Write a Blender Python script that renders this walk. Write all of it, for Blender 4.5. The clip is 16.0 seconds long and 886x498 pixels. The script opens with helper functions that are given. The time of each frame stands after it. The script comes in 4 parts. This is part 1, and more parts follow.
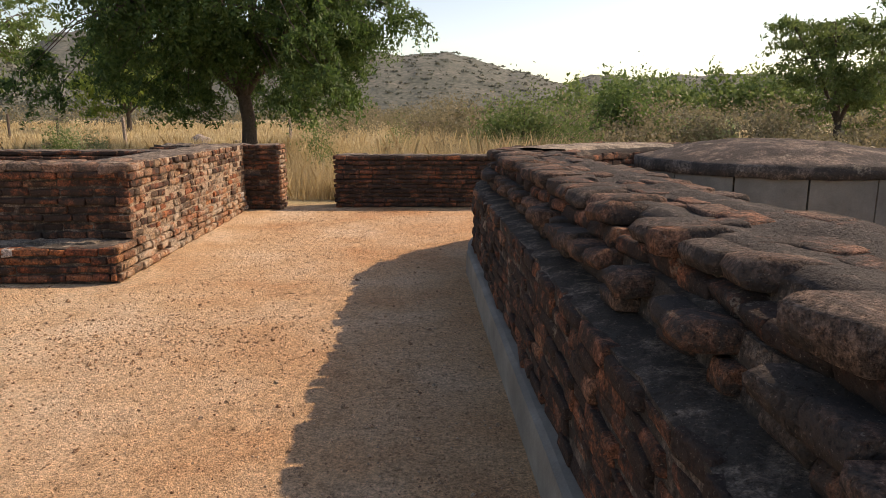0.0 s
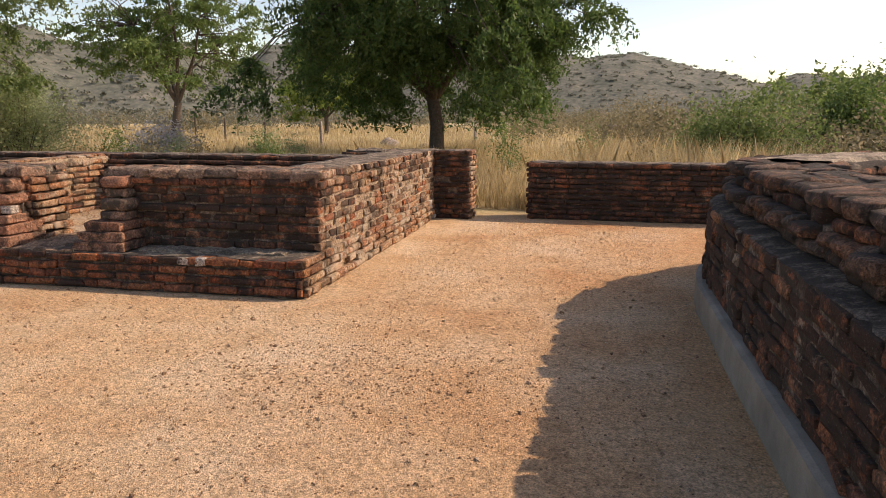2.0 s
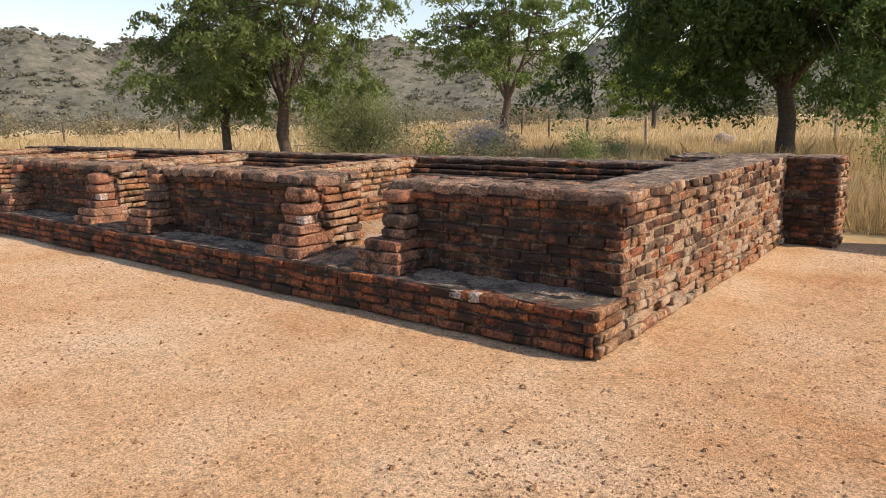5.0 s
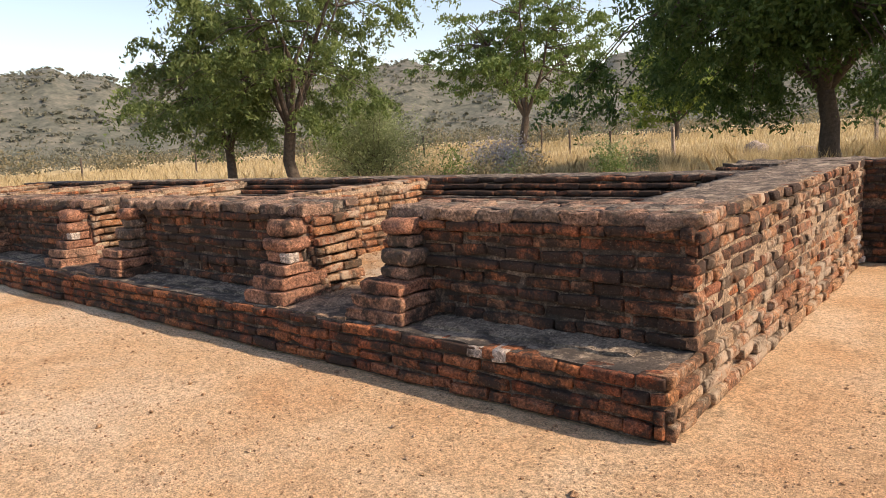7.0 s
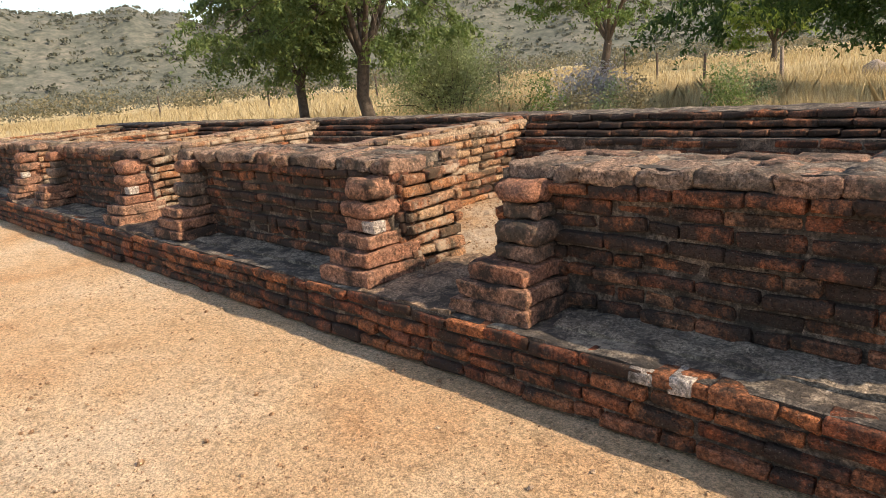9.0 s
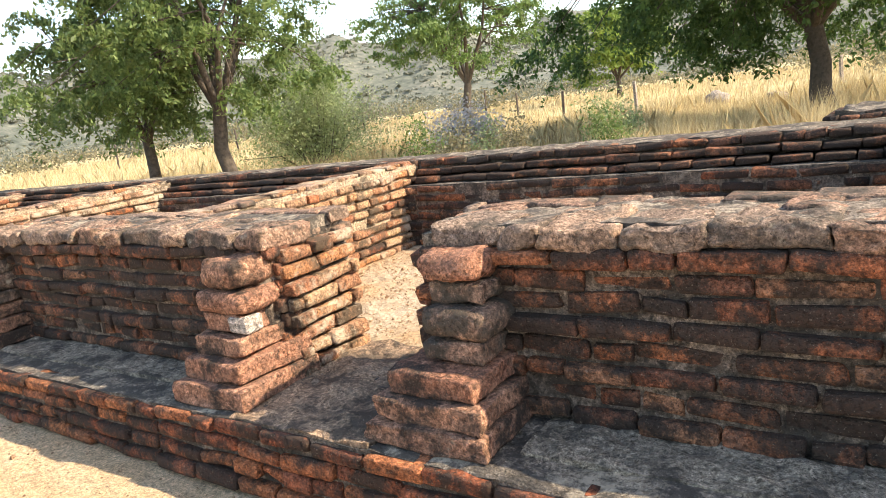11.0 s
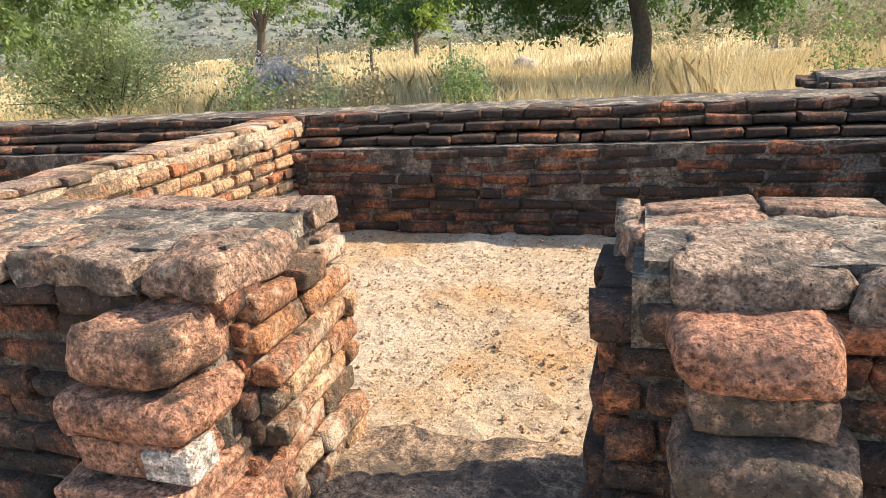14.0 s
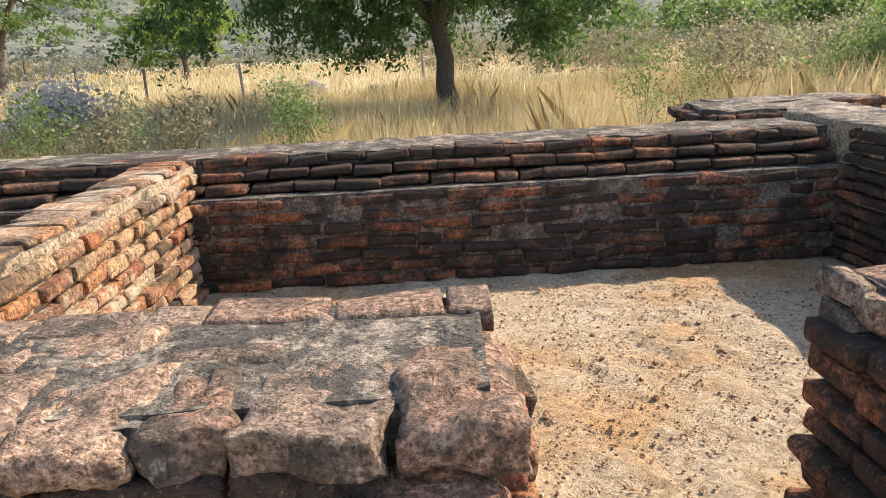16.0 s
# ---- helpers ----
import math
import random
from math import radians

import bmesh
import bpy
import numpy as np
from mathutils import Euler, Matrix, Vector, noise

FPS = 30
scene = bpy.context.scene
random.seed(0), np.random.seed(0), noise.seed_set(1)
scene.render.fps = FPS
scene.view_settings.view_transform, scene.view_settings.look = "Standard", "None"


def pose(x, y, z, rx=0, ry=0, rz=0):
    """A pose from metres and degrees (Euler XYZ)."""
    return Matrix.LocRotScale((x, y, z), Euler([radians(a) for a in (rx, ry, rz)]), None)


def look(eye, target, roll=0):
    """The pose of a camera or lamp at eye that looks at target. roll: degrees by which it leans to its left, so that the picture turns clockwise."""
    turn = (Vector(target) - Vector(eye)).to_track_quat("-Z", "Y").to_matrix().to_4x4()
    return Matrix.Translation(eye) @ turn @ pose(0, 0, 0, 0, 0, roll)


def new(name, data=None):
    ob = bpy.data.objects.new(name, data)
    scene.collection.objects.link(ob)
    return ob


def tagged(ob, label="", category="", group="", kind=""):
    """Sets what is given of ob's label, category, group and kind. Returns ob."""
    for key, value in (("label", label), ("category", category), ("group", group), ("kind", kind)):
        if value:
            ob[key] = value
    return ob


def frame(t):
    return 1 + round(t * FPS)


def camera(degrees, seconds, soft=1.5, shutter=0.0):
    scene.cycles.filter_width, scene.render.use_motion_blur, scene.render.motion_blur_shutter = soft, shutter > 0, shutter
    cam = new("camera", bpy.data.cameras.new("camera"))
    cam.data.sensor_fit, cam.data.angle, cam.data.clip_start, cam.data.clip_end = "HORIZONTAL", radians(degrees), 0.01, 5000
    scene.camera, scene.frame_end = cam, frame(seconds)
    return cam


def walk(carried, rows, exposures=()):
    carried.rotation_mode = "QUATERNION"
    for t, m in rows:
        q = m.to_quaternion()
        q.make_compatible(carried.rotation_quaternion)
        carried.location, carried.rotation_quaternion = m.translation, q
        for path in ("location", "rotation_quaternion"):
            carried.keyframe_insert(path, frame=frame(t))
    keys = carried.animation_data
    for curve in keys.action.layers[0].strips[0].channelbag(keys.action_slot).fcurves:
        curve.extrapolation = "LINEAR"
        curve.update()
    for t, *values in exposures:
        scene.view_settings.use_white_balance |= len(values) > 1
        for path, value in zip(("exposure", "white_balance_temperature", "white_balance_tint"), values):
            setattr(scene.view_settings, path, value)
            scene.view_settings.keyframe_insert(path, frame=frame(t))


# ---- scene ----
cam = camera(65.9, 16.0, soft=0.85)
PATH = [
    (0, (0.315, -0.057, 1.451), (0.341, 1.906, 1.069), 0.2),
    (0.5, (0.162, 0.15, 1.475), (0.114, 2.122, 1.14), -2.8),
    (1, (0.075, 0.366, 1.463), (-0.187, 2.306, 1.051), -2.5),
    (1.5, (0.067, 0.62, 1.467), (-0.354, 2.549, 1.15), -0.5),
    (2, (-0.03, 0.822, 1.457), (-0.508, 2.728, 1.083), 0.0),
    (2.5, (-0.114, 1.014, 1.444), (-0.74, 2.869, 1.035), -1.9),
    (3, (-0.17, 1.263, 1.455), (-0.909, 3.071, 1.026), 1.7),
    (3.5, (-0.157, 1.436, 1.48), (-1.117, 3.144, 1.083), 0.8),
    (4, (-0.286, 1.677, 1.514), (-1.253, 3.376, 1.092), 0.1),
    (4.5, (-0.419, 1.902, 1.507), (-1.42, 3.579, 1.073), -2.2),
    (5, (-0.508, 2.127, 1.534), (-1.789, 3.614, 1.151), -1.1),
    (5.2, (-0.554, 2.222, 1.532), (-1.858, 3.676, 1.102), -1.2),
    (7.5, (-1.438, 3.186, 1.439), (-2.804, 4.618, 1.148), -4.7),
    (8, (-1.709, 3.338, 1.491), (-3.178, 4.602, 0.994), -5.0),
    (10.3, (-2.663, 4.068, 1.446), (-4.095, 5.374, 0.955), -5.1),
    (10.5, (-2.738, 4.138, 1.432), (-4.075, 5.538, 0.931), -5.5),
    (11, (-2.98, 4.24, 1.447), (-4.187, 5.78, 1.035), -7.6),
    (11.5, (-3.209, 4.358, 1.434), (-4.369, 5.908, 0.933), -8.5),
    (12, (-3.461, 4.544, 1.439), (-4.647, 6.132, 1.171), -9.0),
    (12.5, (-3.721, 4.684, 1.41), (-4.711, 6.367, 0.979), -6.3),
    (13, (-4.012, 4.732, 1.422), (-4.853, 6.468, 0.892), -6.9),
    (13.5, (-4.282, 4.857, 1.419), (-5.173, 6.578, 0.923), -9.6),
    (14, (-4.508, 5.0, 1.409), (-5.17, 6.794, 0.824), -3.8),
    (14.5, (-4.758, 5.077, 1.411), (-4.991, 6.97, 0.812), -7.3),
    (15, (-4.963, 5.117, 1.425), (-4.979, 7.039, 0.873), -7.4),
    (15.5, (-5.247, 5.166, 1.492), (-5.173, 7.098, 0.982), -9.1),
    (16, (-5.472, 5.198, 1.525), (-5.516, 7.116, 0.961), -2.9),
]
walk(cam, [(t, look(eye, target, roll)) for t, eye, target, roll in PATH], [(0, -0.13, 7900, 19), (2.5, -0.03, 7900, 20), (5, 0.06, 7600, 19), (7.5, 0.22, 7700, 18), (8, 0.25, 7600, 15), (10.5, 0.6, 7800, 10), (11.0, 1.16, 7200, 7), (13.5, 1.14, 6900, 6), (14.5, 0.94, 6900, 8), (16, 0.84, 6900, 8)])

# ---- light: hazy winter sun from ahead and to the right, pale sky ----
TO_SUN = Vector((1.14, 0.52, 1.0)).normalized()
world = bpy.data.worlds.new("sky")
scene.world = world
world.use_nodes = True
wn = world.node_tree.nodes
wl = world.node_tree.links
sky = wn.new("ShaderNodeTexSky")
sky.sky_type = "NISHITA"
sky.sun_disc = False
sky.sun_elevation = math.asin(TO_SUN.z)
sky.sun_rotation = math.atan2(TO_SUN.x, TO_SUN.y)
sky.air_density, sky.dust_density, sky.ozone_density = 1.0, 0.9, 1.0
wl.new(sky.outputs[0], wn["Background"].inputs[0])
wn["Background"].inputs[1].default_value = 0.21
sun = new("sun", bpy.data.lights.new("sun", "SUN"))
sun.data.energy, sun.data.angle, sun.data.color = 5.0, radians(0.6), (1.0, 0.88, 0.72)
sun.matrix_world = look((0, 0, 30), Vector((0, 0, 30)) - TO_SUN)


# ---- materials ----
def material(name, build):
    m = bpy.data.materials.new(name)
    m.use_nodes = True
    build(m.node_tree, m.node_tree.nodes["Principled BSDF"])
    return m


def node(nt, kind, inputs=None, **attrs):
    n = nt.nodes.new(kind)
    for key, value in attrs.items():
        setattr(n, key, value)
    for key, value in (inputs or {}).items():
        if isinstance(value, bpy.types.NodeSocket):
            nt.links.new(value, n.inputs[key])
        else:
            n.inputs[key].default_value = value
    return n


def noise_of(nt, vec, scale, detail=5, rough=0.6):
    return node(nt, "ShaderNodeTexNoise", {"Vector": vec, "Scale": scale, "Detail": detail, "Roughness": rough}).outputs["Fac"]


def steps(nt, fac, *stops):
    r = node(nt, "ShaderNodeValToRGB", {"Fac": fac})
    e = r.color_ramp.elements
    while len(e) < len(stops):
        e.new(0.5)
    for el, (p, col) in zip(e, stops):
        el.position, el.color = p, (*col, 1) if len(col) == 3 else col
    return r.outputs["Color"]


def grey(a):
    return (a, a, a)


def mixed(nt, fac, a, b, mode="MIX"):
    n = node(nt, "ShaderNodeMix", data_type="RGBA", blend_type=mode)
    for socket, value in ((n.inputs[0], fac), (n.inputs[6], a), (n.inputs[7], b)):
        if isinstance(value, bpy.types.NodeSocket):
            nt.links.new(value, socket)
        else:
            socket.default_value = value if not isinstance(value, tuple) else (*value, 1)
    return n.outputs[2]


def bump(nt, bsdf, height, strength, distance):
    b = node(nt, "ShaderNodeBump", {"Height": height, "Strength": strength, "Distance": distance})
    nt.links.new(b.outputs[0], bsdf.inputs["Normal"])


def brick_material(name, colours, crust, crust_colour=(0.044, 0.034, 0.028), pale=0.0, island=False, crust_scale=5.0, own=0.12):
    """Old fired brick: a hue for every brick, pitted grain, patches of dark lichen crust and pale lime."""
    def build(nt, bsdf):
        pos = node(nt, "ShaderNodeNewGeometry").outputs["Position"]
        rand = node(nt, "ShaderNodeNewGeometry").outputs["Random Per Island"] if island else node(nt, "ShaderNodeObjectInfo").outputs["Random"]
        n = len(colours)
        hue = steps(nt, rand, *[(i / max(1, n - 1), c) for i, c in enumerate(colours)])
        grain = noise_of(nt, pos, 55, 6, 0.7)
        mid = noise_of(nt, pos, 14, 5, 0.65)
        col = mixed(nt, 1.0, hue, steps(nt, grain, (0.36, grey(0.32)), (0.52, grey(0.95)), (0.66, grey(1.7))), "MULTIPLY")
        col = mixed(nt, 0.8, col, steps(nt, mid, (0.3, (0.6, 0.55, 0.55)), (0.7, (1.3, 1.25, 1.2))), "MULTIPLY")
        grit = noise_of(nt, pos, 170, 3, 0.7)
        col = mixed(nt, 0.7, col, steps(nt, grit, (0.34, grey(0.35)), (0.5, grey(1.0)), (0.66, grey(1.6))), "MULTIPLY")
        film = steps(nt, noise_of(nt, pos, 9.0, 9, 0.8), (0.46, grey(0)), (0.64, grey(1)))
        col = mixed(nt, node(nt, "ShaderNodeMath", {0: film, 1: 0.38}, operation="MULTIPLY").outputs[0], col, mixed(nt, 0.55, hue, (0.20, 0.175, 0.15)))
        big = noise_of(nt, pos, crust_scale, 8, 0.72)
        shifted = node(nt, "ShaderNodeMath", {0: big, 1: node(nt, "ShaderNodeMath", {0: rand, 1: own}, operation="MULTIPLY").outputs[0]}, operation="ADD").outputs[0]
        mask = steps(nt, shifted, (0.36 + 0.28 * crust, grey(1)), (0.48 + 0.28 * crust, grey(0)))
        col = mixed(nt, node(nt, "ShaderNodeMath", {0: mask, 1: 0.93}, operation="MULTIPLY").outputs[0], col, crust_colour)
        if pale:
            lime = steps(nt, noise_of(nt, pos, 3.3, 9, 0.78), (0.66 - 0.2 * pale, grey(0)), (0.74 - 0.2 * pale, grey(1)))
            col = mixed(nt, node(nt, "ShaderNodeMath", {0: lime, 1: 0.75}, operation="MULTIPLY").outputs[0], col, (0.50, 0.41, 0.31))
        holes = steps(nt, noise_of(nt, pos, 85, 3, 0.6), (0.30, grey(1)), (0.38, grey(0)))
        col = mixed(nt, node(nt, "ShaderNodeMath", {0: holes, 1: 0.7}, operation="MULTIPLY").outputs[0], col, (0.035, 0.026, 0.02))
        specks = steps(nt, noise_of(nt, pos, 130, 2, 0.5), (0.64, grey(0)), (0.71, grey(1)))
        col = mixed(nt, node(nt, "ShaderNodeMath", {0: specks, 1: 0.35}, operation="MULTIPLY").outputs[0], col, (0.36, 0.30, 0.24))
        nt.links.new(col, bsdf.inputs["Base Color"])
        bsdf.inputs["Roughness"].default_value = 0.93
        bsdf.inputs["Specular IOR Level"].default_value = 0.2
        pits = steps(nt, noise_of(nt, pos, 62, 4, 0.7), (0.32, grey(0)), (0.46, grey(0.8)), (0.7, grey(1)))
        h = mixed(nt, 0.45, mixed(nt, 0.4, grain, grit), pits)
        h = mixed(nt, 0.3, h, mid)
        bump(nt, bsdf, h, 1.0, 0.030)
    return material(name, build)


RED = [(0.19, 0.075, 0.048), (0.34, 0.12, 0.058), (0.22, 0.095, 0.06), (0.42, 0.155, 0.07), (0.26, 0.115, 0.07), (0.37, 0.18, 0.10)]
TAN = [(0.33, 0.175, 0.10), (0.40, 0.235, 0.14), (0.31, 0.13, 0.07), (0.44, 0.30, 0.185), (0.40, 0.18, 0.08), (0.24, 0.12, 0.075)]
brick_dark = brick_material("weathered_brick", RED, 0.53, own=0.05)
brick_plinth = brick_material("plinth_brick", [(0.36, 0.11, 0.05), (0.26, 0.085, 0.045), (0.44, 0.165, 0.07), (0.31, 0.12, 0.065)], 0.50)
brick_back = brick_material("lichen_brick", RED, 0.58, crust_scale=3.0, own=0.04)
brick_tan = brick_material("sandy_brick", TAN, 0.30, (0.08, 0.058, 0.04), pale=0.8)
brick_ring = brick_material("mottled_brick", RED, 0.72, pale=0.34)
ring_top = brick_material("blackened_coping_brick", [(0.15, 0.09, 0.065), (0.30, 0.14, 0.08), (0.13, 0.10, 0.08), (0.22, 0.13, 0.09)], 0.54, (0.055, 0.046, 0.04))
ring_mortar = brick_material("blackened_top_mortar", [(0.16, 0.13, 0.105), (0.18, 0.14, 0.11)], 0.62, (0.05, 0.042, 0.037), crust_scale=8.0)
brick_pilaster = brick_material("rubbed_brick", [(0.38, 0.20, 0.13), (0.43, 0.235, 0.155), (0.35, 0.165, 0.105), (0.40, 0.25, 0.175)], 0.34, pale=0.15)
brick_top = brick_material("coping_brick", [(0.30, 0.20, 0.145), (0.36, 0.21, 0.145), (0.27, 0.195, 0.15), (0.39, 0.26, 0.185)], 0.38, (0.075, 0.062, 0.05), pale=0.40)
mortar_dark = brick_material("lichened_mortar", [(0.23, 0.18, 0.14), (0.26, 0.20, 0.155)], 0.46, (0.055, 0.045, 0.037), crust_scale=6.0)
mortar_tan = brick_material("lime_mortar", [(0.40, 0.30, 0.21), (0.44, 0.34, 0.24)], 0.2, (0.09, 0.07, 0.05))
mortar_top = brick_material("wall_top_mortar", [(0.27, 0.225, 0.18), (0.25, 0.20, 0.16)], 0.45, (0.075, 0.065, 0.057), pale=0.62, crust_scale=7.0)
mortar_pale = brick_material("pale_lime_cap", [(0.44, 0.37, 0.29), (0.48, 0.41, 0.32)], 0.12, (0.12, 0.10, 0.08))
dome_brick = brick_material("dome_brick", [(0.22, 0.17, 0.14), (0.25, 0.19, 0.15)], 0.45, (0.06, 0.05, 0.045), pale=0.4, crust_scale=4.0)
ledge_mortar = brick_material("grey_ledge_mortar", [(0.34, 0.285, 0.22), (0.36, 0.30, 0.235)], 0.38, (0.07, 0.06, 0.052), crust_scale=5.0)
white_lime = brick_material("whitewashed_brick", [(0.50, 0.44, 0.39), (0.58, 0.52, 0.46)], 0.12)
tread_earth = brick_material("trodden_earth", [(0.36, 0.25, 0.17), (0.40, 0.28, 0.19)], 0.34, (0.075, 0.058, 0.046), crust_scale=4.0)
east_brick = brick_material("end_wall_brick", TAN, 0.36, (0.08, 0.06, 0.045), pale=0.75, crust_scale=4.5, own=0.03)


def cement_build(nt, bsdf):
    pos = node(nt, "ShaderNodeNewGeometry").outputs["Position"]
    cloud = noise_of(nt, pos, 2.6, 7, 0.65)
    col = steps(nt, cloud, (0.32, (0.16, 0.14, 0.115)), (0.50, (0.22, 0.195, 0.16)), (0.68, (0.30, 0.27, 0.225)))
    fine = noise_of(nt, pos, 120, 4, 0.7)
    col = mixed(nt, 0.6, col, steps(nt, fine, (0.3, grey(0.75)), (0.7, grey(1.15))), "MULTIPLY")
    spots = steps(nt, noise_of(nt, pos, 7.0, 9, 0.8), (0.60, grey(0)), (0.70, grey(0.7)))
    nt.links.new(mixed(nt, spots, col, (0.12, 0.11, 0.10)), bsdf.inputs["Base Color"])
    bsdf.inputs["Roughness"].default_value = 0.85
    bump(nt, bsdf, mixed(nt, 0.5, fine, cloud), 0.4, 0.006)


cement = material("grey_cement", cement_build)


def ground_build(nt, bsdf):
    geo = node(nt, "ShaderNodeNewGeometry")
    pos = geo.outputs["Position"]
    xyz = node(nt, "ShaderNodeSeparateXYZ", {0: pos})
    broad = noise_of(nt, pos, 0.8, 6, 0.6)
    sand = steps(nt, broad, (0.30, (0.62, 0.36, 0.19)), (0.48, (0.70, 0.48, 0.29)), (0.66, (0.76, 0.58, 0.40)))
    fine = noise_of(nt, pos, 90, 4, 0.75)
    sand = mixed(nt, 0.9, sand, steps(nt, fine, (0.34, grey(0.45)), (0.52, grey(1.0)), (0.68, grey(1.3))), "MULTIPLY")
    lumps = noise_of(nt, pos, 34, 5, 0.8)
    sand = mixed(nt, 0.85, sand, steps(nt, lumps, (0.36, grey(0.5)), (0.50, grey(1.0)), (0.64, grey(1.28))), "MULTIPLY")
    cells = node(nt, "ShaderNodeTexVoronoi", {"Vector": pos, "Scale": 62.0})
    pebble = steps(nt, cells.outputs["Distance"], (0.12, grey(1)), (0.30, grey(0)))
    tint = steps(nt, node(nt, "ShaderNodeSeparateColor", {0: cells.outputs["Color"]}).outputs[0], (0.0, (0.20, 0.12, 0.08)), (0.4, (0.52, 0.33, 0.2)), (1.0, (0.70, 0.58, 0.44)))
    sand = mixed(nt, node(nt, "ShaderNodeMath", {0: pebble, 1: 0.45}, operation="MULTIPLY").outputs[0], sand, tint)
    clods = steps(nt, noise_of(nt, pos, 2.2, 8, 0.75), (0.56, grey(0)), (0.66, grey(1)))
    sand = mixed(nt, node(nt, "ShaderNodeMath", {0: clods, 1: 0.35}, operation="MULTIPLY").outputs[0], sand, (0.36, 0.22, 0.12))
    redder = node(nt, "ShaderNodeMapRange", {0: node(nt, "ShaderNodeMath", {0: xyz.outputs[0], 1: node(nt, "ShaderNodeMath", {0: noise_of(nt, pos, 0.9, 6), 1: 3.0}, operation="MULTIPLY").outputs[0]}, operation="ADD").outputs[0], 1: -1.0, 2: 2.2, 3: 0.0, 4: 0.75}).outputs[0]
    sand = mixed(nt, redder, sand, mixed(nt, 1.0, sand, (0.86, 0.70, 0.60), "MULTIPLY"))
    scuff = steps(nt, noise_of(nt, pos, 8.0, 8, 0.8), (0.33, grey(0.62)), (0.47, grey(1.0)), (0.7, grey(1.10)))
    sand = mixed(nt, 0.75, sand, scuff, "MULTIPLY")
    straw = steps(nt, noise_of(nt, pos, 0.12, 8, 0.7), (0.30, (0.34, 0.27, 0.14)), (0.5, (0.48, 0.38, 0.21)), (0.7, (0.56, 0.46, 0.28)))
    wob = node(nt, "ShaderNodeMath", {0: xyz.outputs[1], 1: node(nt, "ShaderNodeMath", {0: noise_of(nt, pos, 0.7), 1: 3.0}, operation="MULTIPLY").outputs[0]}, operation="ADD").outputs[0]
    far = node(nt, "ShaderNodeMapRange", {0: wob, 1: 12.3, 2: 13.3, 3: 0.0, 4: 1.0}).outputs[0]
    nt.links.new(mixed(nt, far, sand, straw), bsdf.inputs["Base Color"])
    bsdf.inputs["Roughness"].default_value = 0.96
    bsdf.inputs["Specular IOR Level"].default_value = 0.15
    h = mixed(nt, 0.5, mixed(nt, 0.3, fine, pebble), mixed(nt, 0.5, lumps, scuff))
    bump(nt, bsdf, h, 1.0, 0.045)


ground_mat = material("sandy_gravel", ground_build)


def leafy(name, a, b, c, through_light=0.5):
    def build(nt, bsdf):
        rand = node(nt, "ShaderNodeNewGeometry").outputs["Random Per Island"]
        pos = node(nt, "ShaderNodeNewGeometry").outputs["Position"]
        col = steps(nt, rand, (0.0, a), (0.5, b), (1.0, c))
        col = mixed(nt, 0.7, col, steps(nt, noise_of(nt, pos, 0.9, 4), (0.3, grey(0.6)), (0.7, grey(1.4))), "MULTIPLY")
        nt.links.new(col, bsdf.inputs["Base Color"])
        bsdf.inputs["Roughness"].default_value = 0.6
        tr = node(nt, "ShaderNodeBsdfTranslucent", {"Color": col})
        mx = node(nt, "ShaderNodeMixShader", {0: through_light, 1: bsdf.outputs[0], 2: tr.outputs[0]})
        nt.links.new(mx.outputs[0], nt.nodes["Material Output"].inputs[0])
    return material(name, build)


neem_leaf = leafy("neem_leaf", (0.045, 0.09, 0.022), (0.075, 0.135, 0.034), (0.115, 0.18, 0.05))
fresh_leaf = leafy("fresh_leaf", (0.08, 0.14, 0.035), (0.12, 0.19, 0.05), (0.17, 0.23, 0.07), 0.45)
lemon_leaf = leafy("yellow_green_leaf", (0.14, 0.22, 0.035), (0.20, 0.28, 0.05), (0.26, 0.32, 0.08), 0.45)
bush_leaf = leafy("grey_green_leaf", (0.20, 0.25, 0.11), (0.27, 0.32, 0.15), (0.35, 0.39, 0.21))
scrub_leaf = leafy("dry_scrub_leaf", (0.15, 0.14, 0.075), (0.22, 0.195, 0.115), (0.32, 0.27, 0.17))
olive_leaf = leafy("olive_leaf", (0.09, 0.14, 0.04), (0.14, 0.20, 0.06), (0.19, 0.245, 0.085))
twig_grey = leafy("grey_twigs", (0.42, 0.37, 0.35), (0.50, 0.45, 0.43), (0.58, 0.53, 0.50), 0.4)
straw_mat = leafy("dry_straw", (0.36, 0.265, 0.135), (0.54, 0.42, 0.225), (0.68, 0.565, 0.35), 0.35)


def bark_build(nt, bsdf):
    pos = node(nt, "ShaderNodeNewGeometry").outputs["Position"]
    n = noise_of(nt, pos, 12, 8, 0.7)
    nt.links.new(steps(nt, n, (0.3, (0.035, 0.026, 0.02)), (0.7, (0.13, 0.10, 0.08))), bsdf.inputs["Base Color"])
    bsdf.inputs["Roughness"].default_value = 0.9
    bump(nt, bsdf, n, 0.8, 0.03)


# distant scrub green, lightened and greyed to put air haze into the colour
hill_leaf = leafy("hazy_hill_scrub_leaf", (0.11, 0.118, 0.085), (0.145, 0.15, 0.11), (0.19, 0.185, 0.14), 0.3)
bark = material("tree_bark", bark_build)


